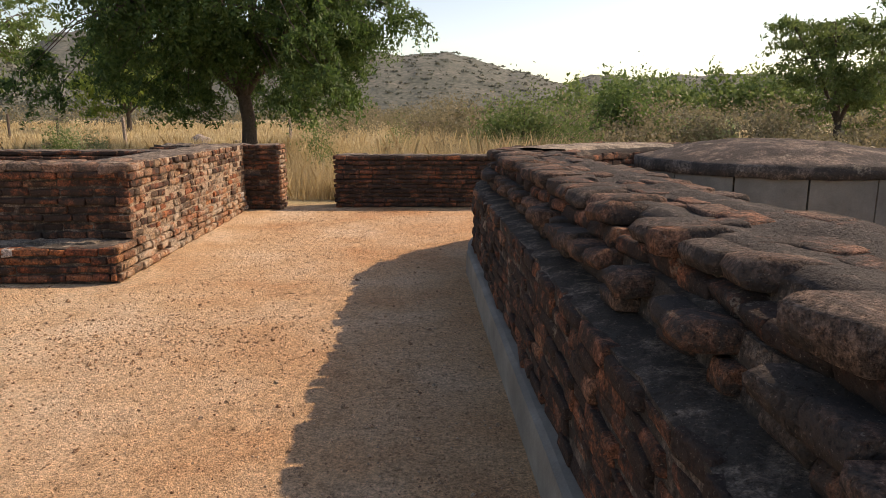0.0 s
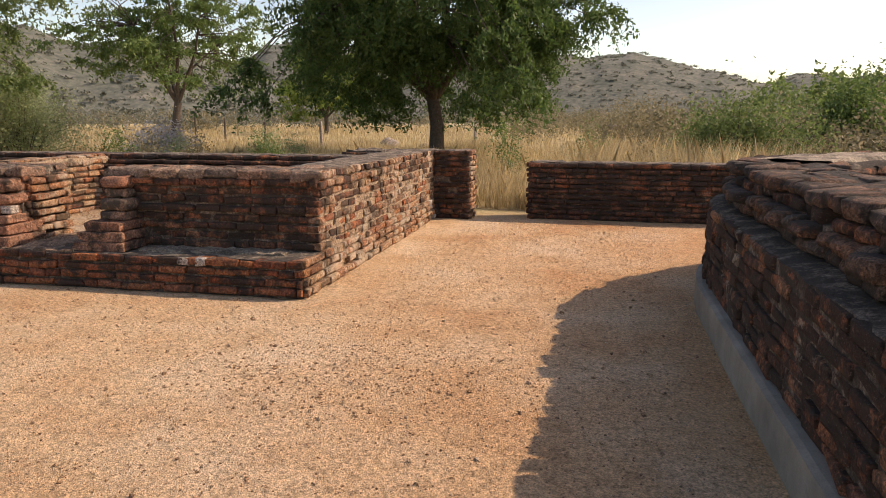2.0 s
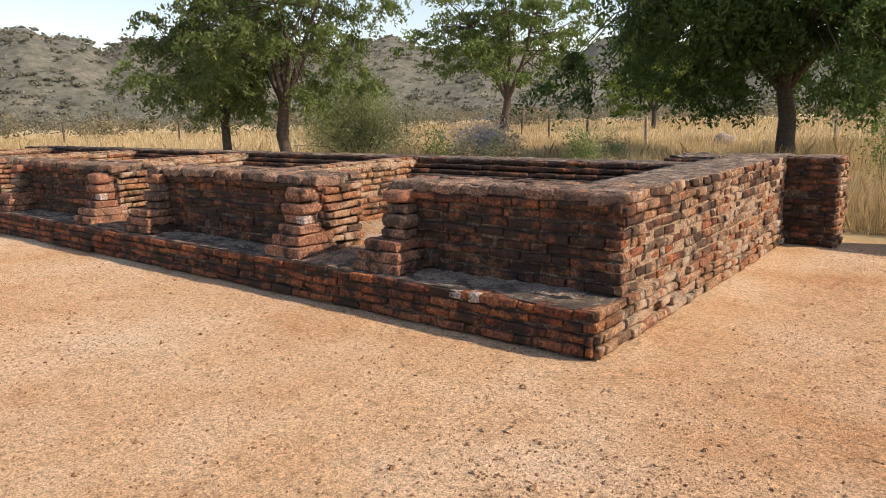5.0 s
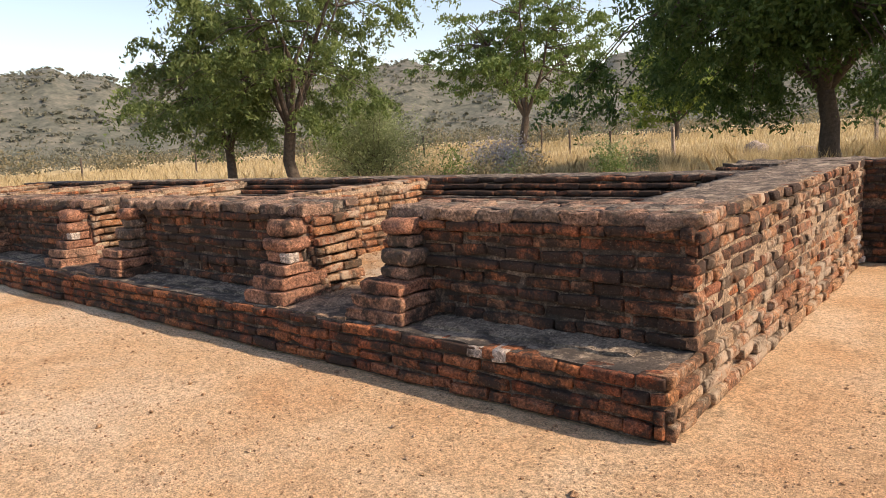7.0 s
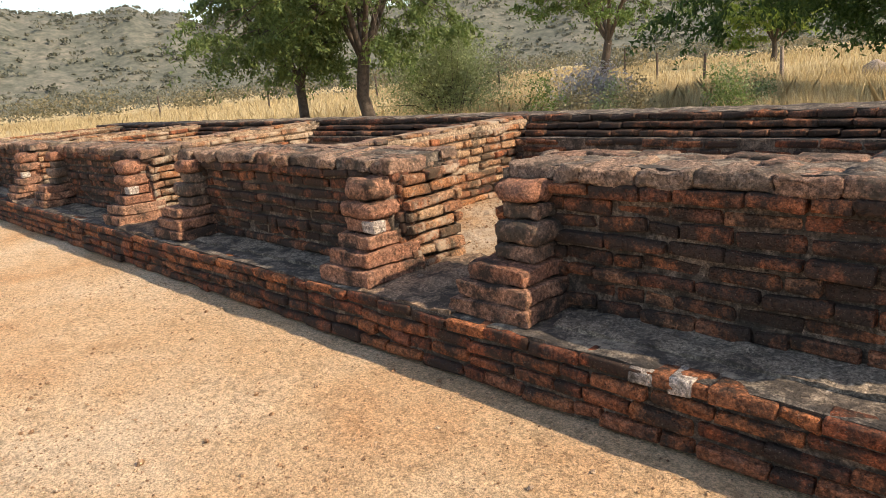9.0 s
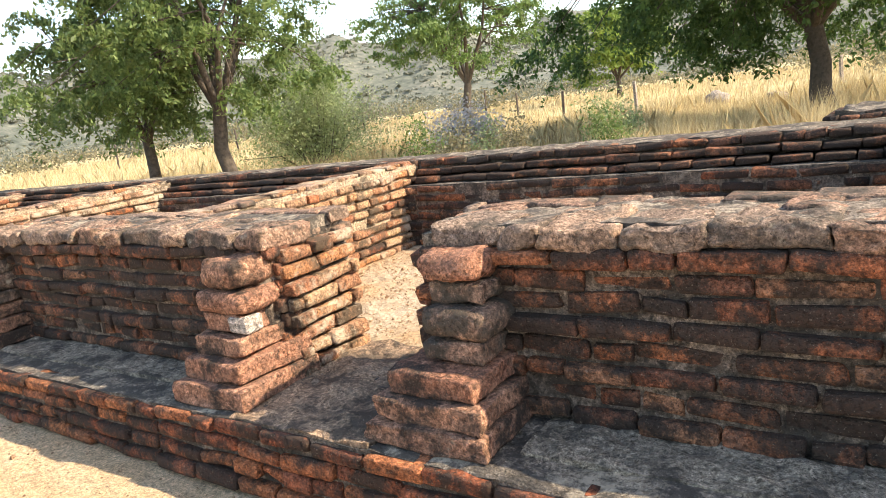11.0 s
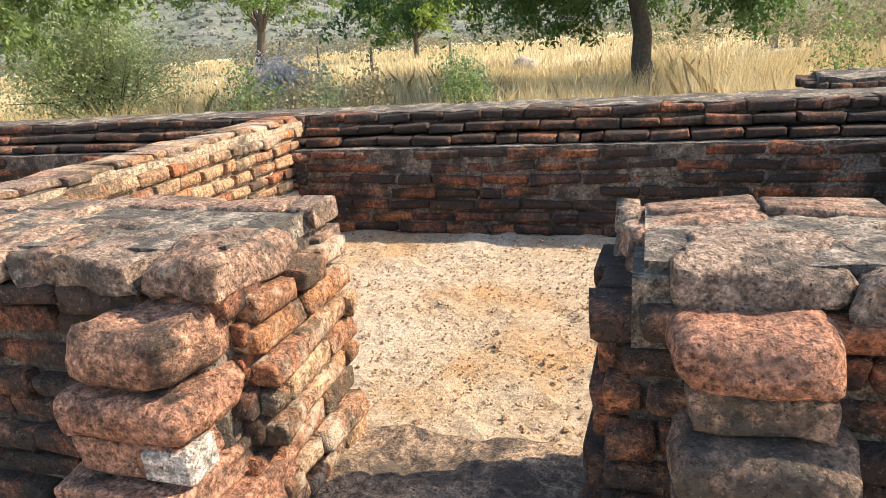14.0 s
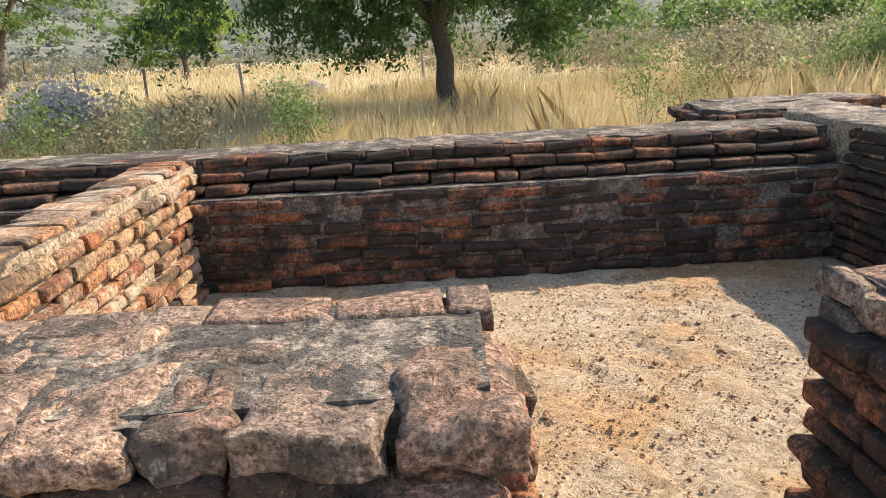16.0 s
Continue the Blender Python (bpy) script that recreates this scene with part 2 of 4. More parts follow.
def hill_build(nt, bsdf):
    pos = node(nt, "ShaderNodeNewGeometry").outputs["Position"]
    # scrub and rock tones, raised and cooled so the base colour carries distance haze
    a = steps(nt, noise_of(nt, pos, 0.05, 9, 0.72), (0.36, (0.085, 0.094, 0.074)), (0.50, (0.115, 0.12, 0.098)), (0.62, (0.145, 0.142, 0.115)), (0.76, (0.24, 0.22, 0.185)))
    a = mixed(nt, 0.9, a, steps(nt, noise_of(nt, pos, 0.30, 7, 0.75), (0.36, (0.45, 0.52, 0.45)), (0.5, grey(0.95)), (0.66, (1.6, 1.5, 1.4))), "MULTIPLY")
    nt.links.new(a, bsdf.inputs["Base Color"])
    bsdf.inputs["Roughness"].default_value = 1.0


hill_mat = material("hazy_scrub_hillside", hill_build)
stone_mat = brick_material("pale_stone", [(0.42, 0.36, 0.30), (0.36, 0.31, 0.27)], 0.15)
pebble_mat = brick_material("gravel_pebble", [(0.34, 0.20, 0.12), (0.48, 0.30, 0.18), (0.62, 0.47, 0.33), (0.52, 0.34, 0.2), (0.40, 0.24, 0.14)], -0.4, island=True)


# ---- mesh helpers ----
def raw_mesh(name, verts, faces, mat, smooth=False):
    me = bpy.data.meshes.new(name)
    me.from_pydata(verts, [], faces)
    me.materials.append(mat)
    if smooth:
        me.polygons.foreach_set("use_smooth", [True] * len(me.polygons))
    me.update()
    return me


def part(name, bm, mat, parent, label=""):
    me = bpy.data.meshes.new(name)
    bm.to_mesh(me)
    bm.free()
    me.materials.append(mat)
    ob = new(name, me)
    ob.parent = parent
    return tagged(ob, label)


def thing(name, label, category, kind="", group="", at=(0, 0, 0)):
    ob = new(name)
    ob.location = at
    return tagged(ob, label, category, group, kind)


def worn_block(bm, length, depth, height, radius, seed, segments=1, rough=0.004, at=None, cuts=0):
    """One brick with rounded, uneven edges."""
    made = bmesh.ops.create_cube(bm, size=1.0)["verts"]
    bmesh.ops.scale(bm, vec=(length, depth, height), verts=made)
    edges = list({e for v in made for e in v.link_edges})
    out = bmesh.ops.bevel(bm, geom=edges, offset=radius, segments=segments, profile=0.6, affect="EDGES", clamp_overlap=True)
    vs = set(out["verts"]) | {v for v in made if v.is_valid}
    if cuts:
        long_edges = [e for e in bm.edges if e.calc_length() > 0.05]
        bmesh.ops.subdivide_edges(bm, edges=long_edges, cuts=cuts, use_grid_fill=True)
        vs = set(bm.verts)
    rng = random.Random(seed)
    off = Vector((rng.uniform(0, 50), rng.uniform(0, 50), rng.uniform(0, 50)))
    for v in vs:
        v.co += noise.noise_vector(v.co * 9 + off) * rough * 2 + noise.noise_vector(v.co * 30 + off) * rough + (noise.noise_vector(v.co * 75 + off) * rough * 0.6 if cuts else Vector())
    if at is not None:
        bmesh.ops.transform(bm, matrix=at, verts=list(vs))
    for f in bm.faces:
        f.smooth = segments > 1
    return vs


def brick_mesh(mat, seed, radius=0.013, size=(0.25, 0.13, 0.056)):
    bm = bmesh.new()
    worn_block(bm, *size, radius, seed, 2, 0.0085)
    me = bpy.data.meshes.new("brick")
    bm.to_mesh(me)
    bm.free()
    me.materials.append(mat)
    return me


brick_sets = {}


def bricks_of(mat):
    if mat.name not in brick_sets:
        brick_sets[mat.name] = [brick_mesh(mat, 7 * i + len(brick_sets), (0.022 if mat.name == "blackened_coping_brick" else 0.012) + 0.003 * (i % 3)) for i in range(9)]
    return brick_sets[mat.name]


def put_brick(parent, mat, rng, x, y, z, angle, length, depth, height):
    ob = bpy.data.objects.new("brick", rng.choice(bricks_of(mat)))
    scene.collection.objects.link(ob)
    ob.parent = parent
    ob.location = (x, y, z)
    flip = math.pi if rng.random() < 0.5 else 0.0
    ob.rotation_euler = (rng.uniform(-0.03, 0.03), rng.uniform(-0.025, 0.025), angle + rng.uniform(-0.025, 0.025) + flip)
    ob.scale = (length / 0.25, depth / 0.13, height / 0.056)
    return ob


def lay(parent, p0, p1, z0, course, offsets, mat, seed, length=0.26, depth=0.13, proud=0.017, gap=0.018, odd=None):
    """Courses of brick along the line from p0 to p1; the outer face is on the right of that way. offsets: how far each course stands out."""
    rng = random.Random(seed)
    p0, p1 = Vector(p0), Vector(p1)
    run = (p1 - p0).length
    d = (p1 - p0) / run
    n = Vector((d.y, -d.x))
    angle = math.atan2(d.y, d.x)
    for i, off in enumerate(offsets):
        s = -rng.uniform(0.2, 0.8) * length
        while s < run:
            ln = length * rng.choice((0.55, 0.9, 1.0, 1.05, 1.15))
            a, b = max(s, 0.0), min(s + ln, run)
            s += ln
            if b - a < 0.05 or rng.random() < 0.012:
                continue
            c = p0 + d * ((a + b) / 2) + n * (off + proud + rng.uniform(-0.010, 0.012) - depth / 2)
            use = odd[0] if odd and rng.random() < odd[1] else mat
            put_brick(parent, use, rng, c.x, c.y, z0 + course * (i + 0.5) + rng.uniform(-0.004, 0.004), angle, b - a - gap * 0.45, depth, course - gap * 1.15 + rng.uniform(-0.004, 0.006))


def rough_prism(parent, name, outline, z0, z1, mat, top_mat=None, jag=0.012, cell=0.07, seed=0):
    """A wall's mortar core with a worn, uneven top: outline is a four-cornered plan, two long sides first to second and fourth to third."""
    a, b, c, d = [Vector(p) for p in outline]
    nu = max(2, int((b - a).length / cell))
    nv = max(2, int((d - a).length / cell))
    verts, faces = [], []
    off = Vector((seed * 3.1, seed * 1.7, 0))
    for j in range(nv + 1):
        for i in range(nu + 1):
            p = a.lerp(b, i / nu).lerp(d.lerp(c, i / nu), j / nv)
            q = Vector((p.x, p.y, 0)) + off
            h = z1 + jag * (noise.noise(q * 5) + 0.7 * noise.noise(q * 14) + 0.4 * noise.noise(q * 33))
            verts.append((p.x, p.y, h))
    w = nu + 1
    for j in range(nv):
        for i in range(nu):
            faces.append((j * w + i, j * w + i + 1, (j + 1) * w + i + 1, (j + 1) * w + i))
    rim = [i for i in range(w)] + [j * w + nu for j in range(1, nv + 1)] + [nv * w + i for i in range(nu - 1, -1, -1)] + [j * w for j in range(nv - 1, 0, -1)]
    base = len(verts)
    for r in rim:
        verts.append((verts[r][0], verts[r][1], z0))
    side = []
    for k in range(len(rim)):
        m = (k + 1) % len(rim)
        side.append((rim[k], base + k, base + m, rim[m]))
    me = raw_mesh(name, verts, faces + side, mat)
    if top_mat:
        me.materials.append(top_mat)
        for f in range(len(faces)):
            me.polygons[f].material_index = 1
            me.polygons[f].use_smooth = True
    ob = new(name, me)
    ob.parent = parent
    return ob


# ---- ground ----
def ground_height(x, y):
    q = Vector((x, y, 0))
    near = max(0.0, 1.0 - max(abs(x), abs(y)) / 60)
    return near * (0.018 * noise.noise(q * 0.9) + 0.008 * noise.noise(q * 3.5)) - 0.004


def make_ground():
    def axis(lo, hi):
        vals = list(np.arange(lo, hi + 0.01, 0.16))
        step = 0.3
        while vals[-1] < 2500:
            vals.append(vals[-1] + step)
            step *= 1.35
        step = 0.3
        while vals[0] > -2500:
            vals.insert(0, vals[0] - step)
            step *= 1.35
        return vals
    xs, ys = axis(-12, 3), axis(0, 12)
    verts = [(x, y, ground_height(x, y)) for y in ys for x in xs]
    w = len(xs)
    faces = [(j * w + i, j * w + i + 1, (j + 1) * w + i + 1, (j + 1) * w + i) for j in range(len(ys) - 1) for i in range(w - 1)]
    tagged(new("ground", raw_mesh("ground", verts, faces, ground_mat, True)), "sandy orange gravel ground running out into dry grassland", "ground", kind="structure")


make_ground()


# ---- the row of monastic cells: u runs along the front from its corner, v goes in ----
TC, TS = 0.9985, 0.055


def at(u, v):
    return (-2.48 - TC * u - TS * v, 5.86 - TS * u + TC * v)


PLINTH, TOP, FLOOR = 0.31, 1.00, 0.24
FRONT_V, WALL_T = 0.43, 0.48
BACK_V = 3.25
DOORS = [(2.14, 2.88), (5.78, 6.6), (9.45, 10.25), (13.1, 13.9)]
END_U = 17.0
PART_U = [4.30, 8.0, 11.65, 15.3]
C = 0.0775

# plinth
plinth = thing("wall_plinth", "low dark red brick plinth with a worn mortar ledge", "plinth", "structure")
rough_prism(plinth, "ledge", [at(0.012, 0.006), at(END_U, 0.006), at(END_U, 0.6), at(0.012, 0.6)], -0.05, PLINTH - 0.005, mortar_dark, mortar_top, 0.012)
lay(plinth, at(8.0, 0), at(0, 0), 0, C, [0.014, 0.006, 0.002, 0.008], brick_plinth, 3)
for u, ln in ((1.07, 0.14), (0.91, 0.12)):
    x, y = at(u, 0.045)
    put_brick(plinth, white_lime, random.Random(int(u * 100)), x, y, 0.265, math.atan(TS), ln * 0.8, 0.13, 0.07)
for u0, u1 in ((0.25, 1.62), (3.35, 5.25), (7.1, 8.9), (10.8, 12.6)):
    rough_prism(plinth, "mortar_fillet", [at(u0, 0.2), at(u1, 0.17), at(u1, FRONT_V + 0.03), at(u0, FRONT_V + 0.03)], 0.2, PLINTH + 0.010, ledge_mortar, None, 0.020, 0.035, seed=int(u0 * 10))
lay(plinth, at(END_U, 0), at(8.0, 0), 0, C, [0.014, 0.006, 0.002, 0.008], brick_plinth, 4, length=0.5)

# front walls between the doors
PROFILE = [0.016, -0.008, 0.020, -0.006, 0.018, 0.000, -0.010, 0.034]
def coping(parent, u0, u1, seed, v=0.08, drop=0.028):
    """Rounded stones in a row along a wall's top."""
    rng = random.Random(900 + seed + int(v * 1000))
    u = u0
    while u < u1 - 0.12:
        ln = min(rng.choice((0.13, 0.22, 0.26, 0.28, 0.34)) * rng.uniform(0.9, 1.1), u1 - u)
        x, y = at(u + ln / 2, FRONT_V + v + rng.uniform(-0.03, 0.02))
        bm = bmesh.new()
        worn_block(bm, ln - 0.006, rng.uniform(0.22, 0.30), rng.uniform(0.070, 0.088), rng.uniform(0.018, 0.028), seed * 50 + int(u * 100 + v * 999), 3, 0.013, None, 5)
        b = part("brick", bm, brick_top, parent)
        b.location = (x, y, TOP - drop + rng.uniform(-0.008, 0.008))
        b.rotation_euler = (rng.uniform(-0.04, 0.04), rng.uniform(-0.02, 0.02), math.atan(TS) + rng.uniform(-0.05, 0.05))
        u += ln


spans = [(0.0, DOORS[0][0])] + [(DOORS[i][1], DOORS[i + 1][0]) for i in range(3)] + [(DOORS[3][1], END_U)]
for k, (u0, u1) in enumerate(spans):
    w = thing("wall_front_%d" % (k + 1), "waist-high wall of dark weathered brick on a plinth", "wall", "structure")
    e0 = 0.05 if k == 0 else 0.03
    rough_prism(w, "core", [at(u0 + e0 + 0.01, FRONT_V + 0.004), at(u1 - 0.05, FRONT_V + 0.004), at(u1 - 0.05, FRONT_V + WALL_T), at(u0 + e0 + 0.01, FRONT_V + WALL_T)], 0.1, TOP - 0.012, mortar_dark, mortar_top, 0.016, seed=k)
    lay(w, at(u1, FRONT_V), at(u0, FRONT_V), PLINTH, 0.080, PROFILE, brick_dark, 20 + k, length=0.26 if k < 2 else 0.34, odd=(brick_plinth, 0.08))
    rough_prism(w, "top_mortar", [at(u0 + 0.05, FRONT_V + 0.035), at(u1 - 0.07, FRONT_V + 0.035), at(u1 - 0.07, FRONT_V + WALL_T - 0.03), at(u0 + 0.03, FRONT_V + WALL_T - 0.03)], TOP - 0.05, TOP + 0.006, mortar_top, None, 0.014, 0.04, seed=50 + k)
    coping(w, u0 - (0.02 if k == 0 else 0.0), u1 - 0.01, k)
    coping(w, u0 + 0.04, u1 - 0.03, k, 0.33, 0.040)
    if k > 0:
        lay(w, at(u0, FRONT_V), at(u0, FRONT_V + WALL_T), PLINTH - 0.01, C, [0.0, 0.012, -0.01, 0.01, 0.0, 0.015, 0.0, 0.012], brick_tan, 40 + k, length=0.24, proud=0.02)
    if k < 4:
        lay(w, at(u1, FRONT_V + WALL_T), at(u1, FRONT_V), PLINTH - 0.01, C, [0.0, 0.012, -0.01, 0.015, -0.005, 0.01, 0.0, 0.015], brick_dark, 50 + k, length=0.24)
    if k < 3:
        lay(w, at(u0, FRONT_V + WALL_T), at(u1, FRONT_V + WALL_T), TOP - 0.13, C, [0.0, 0.0], brick_top, 60 + k, length=0.24)


# pilasters that flank the doors: stepped base, waist and cushion cap
def pilaster(u, mirrored, seed):
    rng = random.Random(seed)
    p = thing("pilaster", "stepped brick pilaster with a rounded cushion cap beside the doorway", "pilaster", group="door pilasters")
    x, y = at(u, 0)
    p.location = (x, y, PLINTH)
    p.rotation_euler = (0, 0, math.atan(TS))
    if mirrored:
        rows = [(0.46, 0.47, 0.100, 0.012, 0), (0.38, 0.42, 0.095, 0.012, 0), (0.32, 0.36, 0.090, 0.014, 0), (0.27, 0.31, 0.085, 0.012, 1), (0.31, 0.33, 0.105, 0.042, 0), (0.27, 0.31, 0.135, 0.056, 0)]
    else:
        rows = [(0.50, 0.46, 0.085, 0.010, 0), (0.43, 0.43, 0.085, 0.010, 0), (0.37, 0.39, 0.085, 0.012, 0), (0.26, 0.27, 0.080, 0.016, 2), (0.29, 0.28, 0.120, 0.045, 2), (0.23, 0.22, 0.080, 0.018, 2), (0.255, 0.26, 0.110, 0.050, 0)]
    z = -0.004
    for i, (wd, dp, h, r, kind) in enumerate(rows):
        back = 0.52
        front = back - dp
        mat = brick_pilaster if kind != 2 else brick_top
        bm = bmesh.new()
        lean = rng.uniform(-0.015, 0.015) + (0.04 if i > 2 and not mirrored else 0.0)
        worn_block(bm, wd * rng.uniform(0.95, 1.03), back - front, h - 0.006, r, seed * 11 + i, 3, 0.008,
                   Matrix.Translation((lean, (front + back) / 2, z + h / 2)) @ Matrix.Rotation(rng.uniform(-0.05, 0.05), 4, "Z"), 4)
        b = part("brick", bm, mat, p)
        if kind == 1:
            bm = bmesh.new()
            sx = 0.10 if mirrored else -0.12
            worn_block(bm, 0.11, 0.10, h - 0.010, 0.008, seed + 77, 1, 0.004, Matrix.Translation((lean + sx, front + 0.042, z + h / 2)))
            part("brick", bm, white_lime if mirrored else brick_plinth, p, "chipped whitewashed brick" if mirrored else "")
        z += h
    bm = bmesh.new()
    worn_block(bm, 0.18, 0.20, 0.50, 0.02, seed + 5, 1, 0.006, Matrix.Translation((0.03, 0.45, 0.26)))
    part("core", bm, mortar_dark, p)


for k, (u0, u1) in enumerate(DOORS):
    pilaster(u0 - 0.21, False, 100 + k)
    pilaster(u1 + 0.17, True, 200 + k)
    sill = thing("door_sill", "worn rounded earth and mortar threshold in the doorway", "threshold", "structure")
    rough_prism(sill, "tread", [at(u0, 0.01), at(u1, 0.01), at(u1, FRONT_V + WALL_T), at(u0, FRONT_V + WALL_T)], 0.05, PLINTH + 0.012, tread_earth, None, 0.024, 0.05, seed=70 + k)

# east wall
east = thing("wall_east", "sunlit sandy brick end wall with traces of lime", "wall", "structure")
EAST_V, EAST_T = 4.75, 0.60
rough_prism(east, "core", [at(0.016, FRONT_V + 0.03), at(-0.112, EAST_V), at(EAST_T - 0.04, EAST_V), at(EAST_T - 0.04, FRONT_V + 0.03)], -0.05, 1.005, mortar_tan, mortar_top, 0.018, seed=9)
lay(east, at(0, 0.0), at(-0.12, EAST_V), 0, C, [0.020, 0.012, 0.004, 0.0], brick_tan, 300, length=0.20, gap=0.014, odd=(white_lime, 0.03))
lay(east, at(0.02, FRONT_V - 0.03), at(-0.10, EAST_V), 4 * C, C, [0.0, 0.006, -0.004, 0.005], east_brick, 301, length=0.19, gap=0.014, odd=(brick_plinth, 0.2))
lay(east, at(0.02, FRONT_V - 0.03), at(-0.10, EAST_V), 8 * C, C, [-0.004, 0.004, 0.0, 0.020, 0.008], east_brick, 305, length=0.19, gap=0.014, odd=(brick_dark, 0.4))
lay(east, at(EAST_T, BACK_V), at(EAST_T, 0.9), FLOOR, 0.068, [0.012] * 8 + [0.0, -0.01, -0.02], brick_back, 302)
spur = thing("wall_spur", "broken layered brick stub behind the cell", "wall", "structure")
rough_prism(spur, "core", [at(0.5, 4.1), at(1.02, 4.15), at(0.95, 4.85), at(0.5, 4.9)], -0.05, 1.02, mortar_dark, mortar_top, 0.03, seed=15)
lay(spur, at(1.05, 4.12), at(0.5, 4.08), 0, C, [0.0] * 10 + [0.02, -0.02, 0.03], brick_dark, 303, length=0.24)
lay(spur, at(0.98, 4.88), at(1.05, 4.12), 0, C, [0.0] * 10 + [0.02, -0.02, 0.04], brick_dark, 304, length=0.22)
pier = thing("wall_pier", "square dark brick pier ending the sunlit wall", "wall", "structure")
rough_prism(pier, "core", [at(-0.62, EAST_V + 0.02), at(-0.62, EAST_V + 0.55), at(0.6, EAST_V + 0.55), at(0.6, EAST_V + 0.02)], -0.05, 1.0, mortar_dark, mortar_top, 0.02, seed=11)
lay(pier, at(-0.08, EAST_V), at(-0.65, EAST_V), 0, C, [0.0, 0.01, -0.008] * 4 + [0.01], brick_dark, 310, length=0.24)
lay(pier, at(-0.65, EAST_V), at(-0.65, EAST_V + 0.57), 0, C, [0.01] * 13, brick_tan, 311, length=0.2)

# far wall beyond the gap
far = thing("wall_far", "low dark brick wall at the edge of the grass", "wall", "structure")
rough_prism(far, "core", [(-1.24, 10.95), (3.4, 11.05), (3.4, 11.5), (-1.24, 11.45)], -0.05, 0.83, mortar_dark, mortar_top, 0.02, seed=12)
lay(far, (-1.27, 10.93), (1.6, 10.99), 0, 0.0755, [0.0, 0.01, -0.006, 0.008] * 2 + [0.0, 0.01, 0.02], brick_dark, 320, length=0.24)
lay(far, (-1.27, 11.45), (-1.27, 10.93), 0, 0.0755, [0.0] * 11, brick_dark, 321, length=0.2)

# back wall with its three stepped top courses
BACKP = [0.012, 0.004, 0.008, 0.0, 0.006, 0.0, -0.004]
BACK_STEPS = [-0.085, -0.16, -0.24]
back = thing("wall_back", "long back wall of lichen-black brick, its top courses stepped", "wall", "structure")
rough_prism(back, "core", [at(EAST_T - 0.1, BACK_V + 0.004), at(END_U, BACK_V + 0.004), at(END_U, BACK_V + 0.8), at(EAST_T - 0.1, BACK_V + 0.8)], -0.05, FLOOR + 8 * 0.067, mortar_dark, mortar_top, 0.008, seed=13)
rough_prism(back, "top", [at(0.3, BACK_V + 0.27), at(END_U, BACK_V + 0.27), at(END_U, BACK_V + 0.8), at(0.3, BACK_V + 0.8)], 0.5, FLOOR + 11 * 0.067 - 0.006, mortar_dark, mortar_top, 0.014, seed=14)
for u0, u1, ln, seed in ((4.3, EAST_T, 0.27, 330), (END_U, 4.3, 0.42, 332)):
    lay(back, at(u0, BACK_V), at(u1, BACK_V), FLOOR - 0.01, 0.0775, BACKP, brick_back, seed, length=ln, depth=0.2, proud=0.010, gap=0.018, odd=(brick_plinth, 0.16))
    lay(back, at(u0, BACK_V), at(u1, BACK_V), FLOOR + 0.535, 0.067, BACK_STEPS, brick_back, seed + 1, length=ln * 0.9, depth=0.2, proud=0.012, gap=0.013)

# partitions and cell floors
for k, u in enumerate(PART_U):
    w = thing("wall_partition_%d" % (k + 1), "sandy brick partition wall between two cells", "wall", "structure")
    rough_prism(w, "core", [at(u + 0.014, FRONT_V + 0.4), at(u + 0.014, BACK_V + 0.27), at(u + 0.27, BACK_V + 0.27), at(u + 0.27, FRONT_V + 0.4)], 0, 0.945, mortar_tan, mortar_top, 0.022, seed=20 + k)
    lay(w, at(u, FRONT_V + WALL_T), at(u, BACK_V + 0.2), FLOOR - 0.02, 0.0775, [0.03, 0.022, 0.016, 0.014, 0.010, 0.010, 0.006, 0.008, 0.004], brick_tan, 340 + k, length=0.2 if k == 0 else 0.34, odd=(brick_plinth, 0.1))
    lay(w, at(u + 0.03, FRONT_V + WALL_T), at(u + 0.03, BACK_V + 0.2), 0.925, 0.06, [-0.02], brick_tan, 350 + k, length=0.16, depth=0.25, odd=(brick_top, 0.4))


def floor_build(nt, bsdf):
    pos = node(nt, "ShaderNodeNewGeometry").outputs["Position"]
    broad = steps(nt, noise_of(nt, pos, 1.1, 6), (0.37, (0.50, 0.28, 0.12)), (0.49, (0.49, 0.36, 0.235)), (0.66, (0.55, 0.44, 0.325)))
    cells = node(nt, "ShaderNodeTexVoronoi", {"Vector": pos, "Scale": 42.0})
    tone = steps(nt, node(nt, "ShaderNodeSeparateColor", {0: cells.outputs["Color"]}).outputs[0], (0.0, (0.72, 0.68, 0.64)), (0.5, grey(1.0)), (1.0, grey(1.15)))
    fine = noise_of(nt, pos, 70, 5, 0.75)
    col = mixed(nt, 0.8, broad, tone, "MULTIPLY")
    col = mixed(nt, 0.8, col, steps(nt, fine, (0.3, grey(0.6)), (0.7, grey(1.2))), "MULTIPLY")
    nt.links.new(col, bsdf.inputs["Base Color"])
    bsdf.inputs["Roughness"].default_value = 0.96
    bump(nt, bsdf, mixed(nt, 0.5, fine, noise_of(nt, pos, 24, 6, 0.75)), 1.0, 0.03)


floor_mat = material("cell_floor_gravel", floor_build)
for k in range(4):
    u0 = EAST_T if k == 0 else PART_U[k - 1] + 0.25
    f = thing("floor_%d" % (k + 1), "pale stony gravel floor of a roofless cell", "floor", "structure")
    rough_prism(f, "gravel", [at(u0, FRONT_V + 0.3), at(PART_U[k], FRONT_V + 0.3), at(PART_U[k], BACK_V + 0.1), at(u0, BACK_V + 0.1)], 0, FLOOR, floor_mat, None, 0.020, 0.07, seed=30 + k)

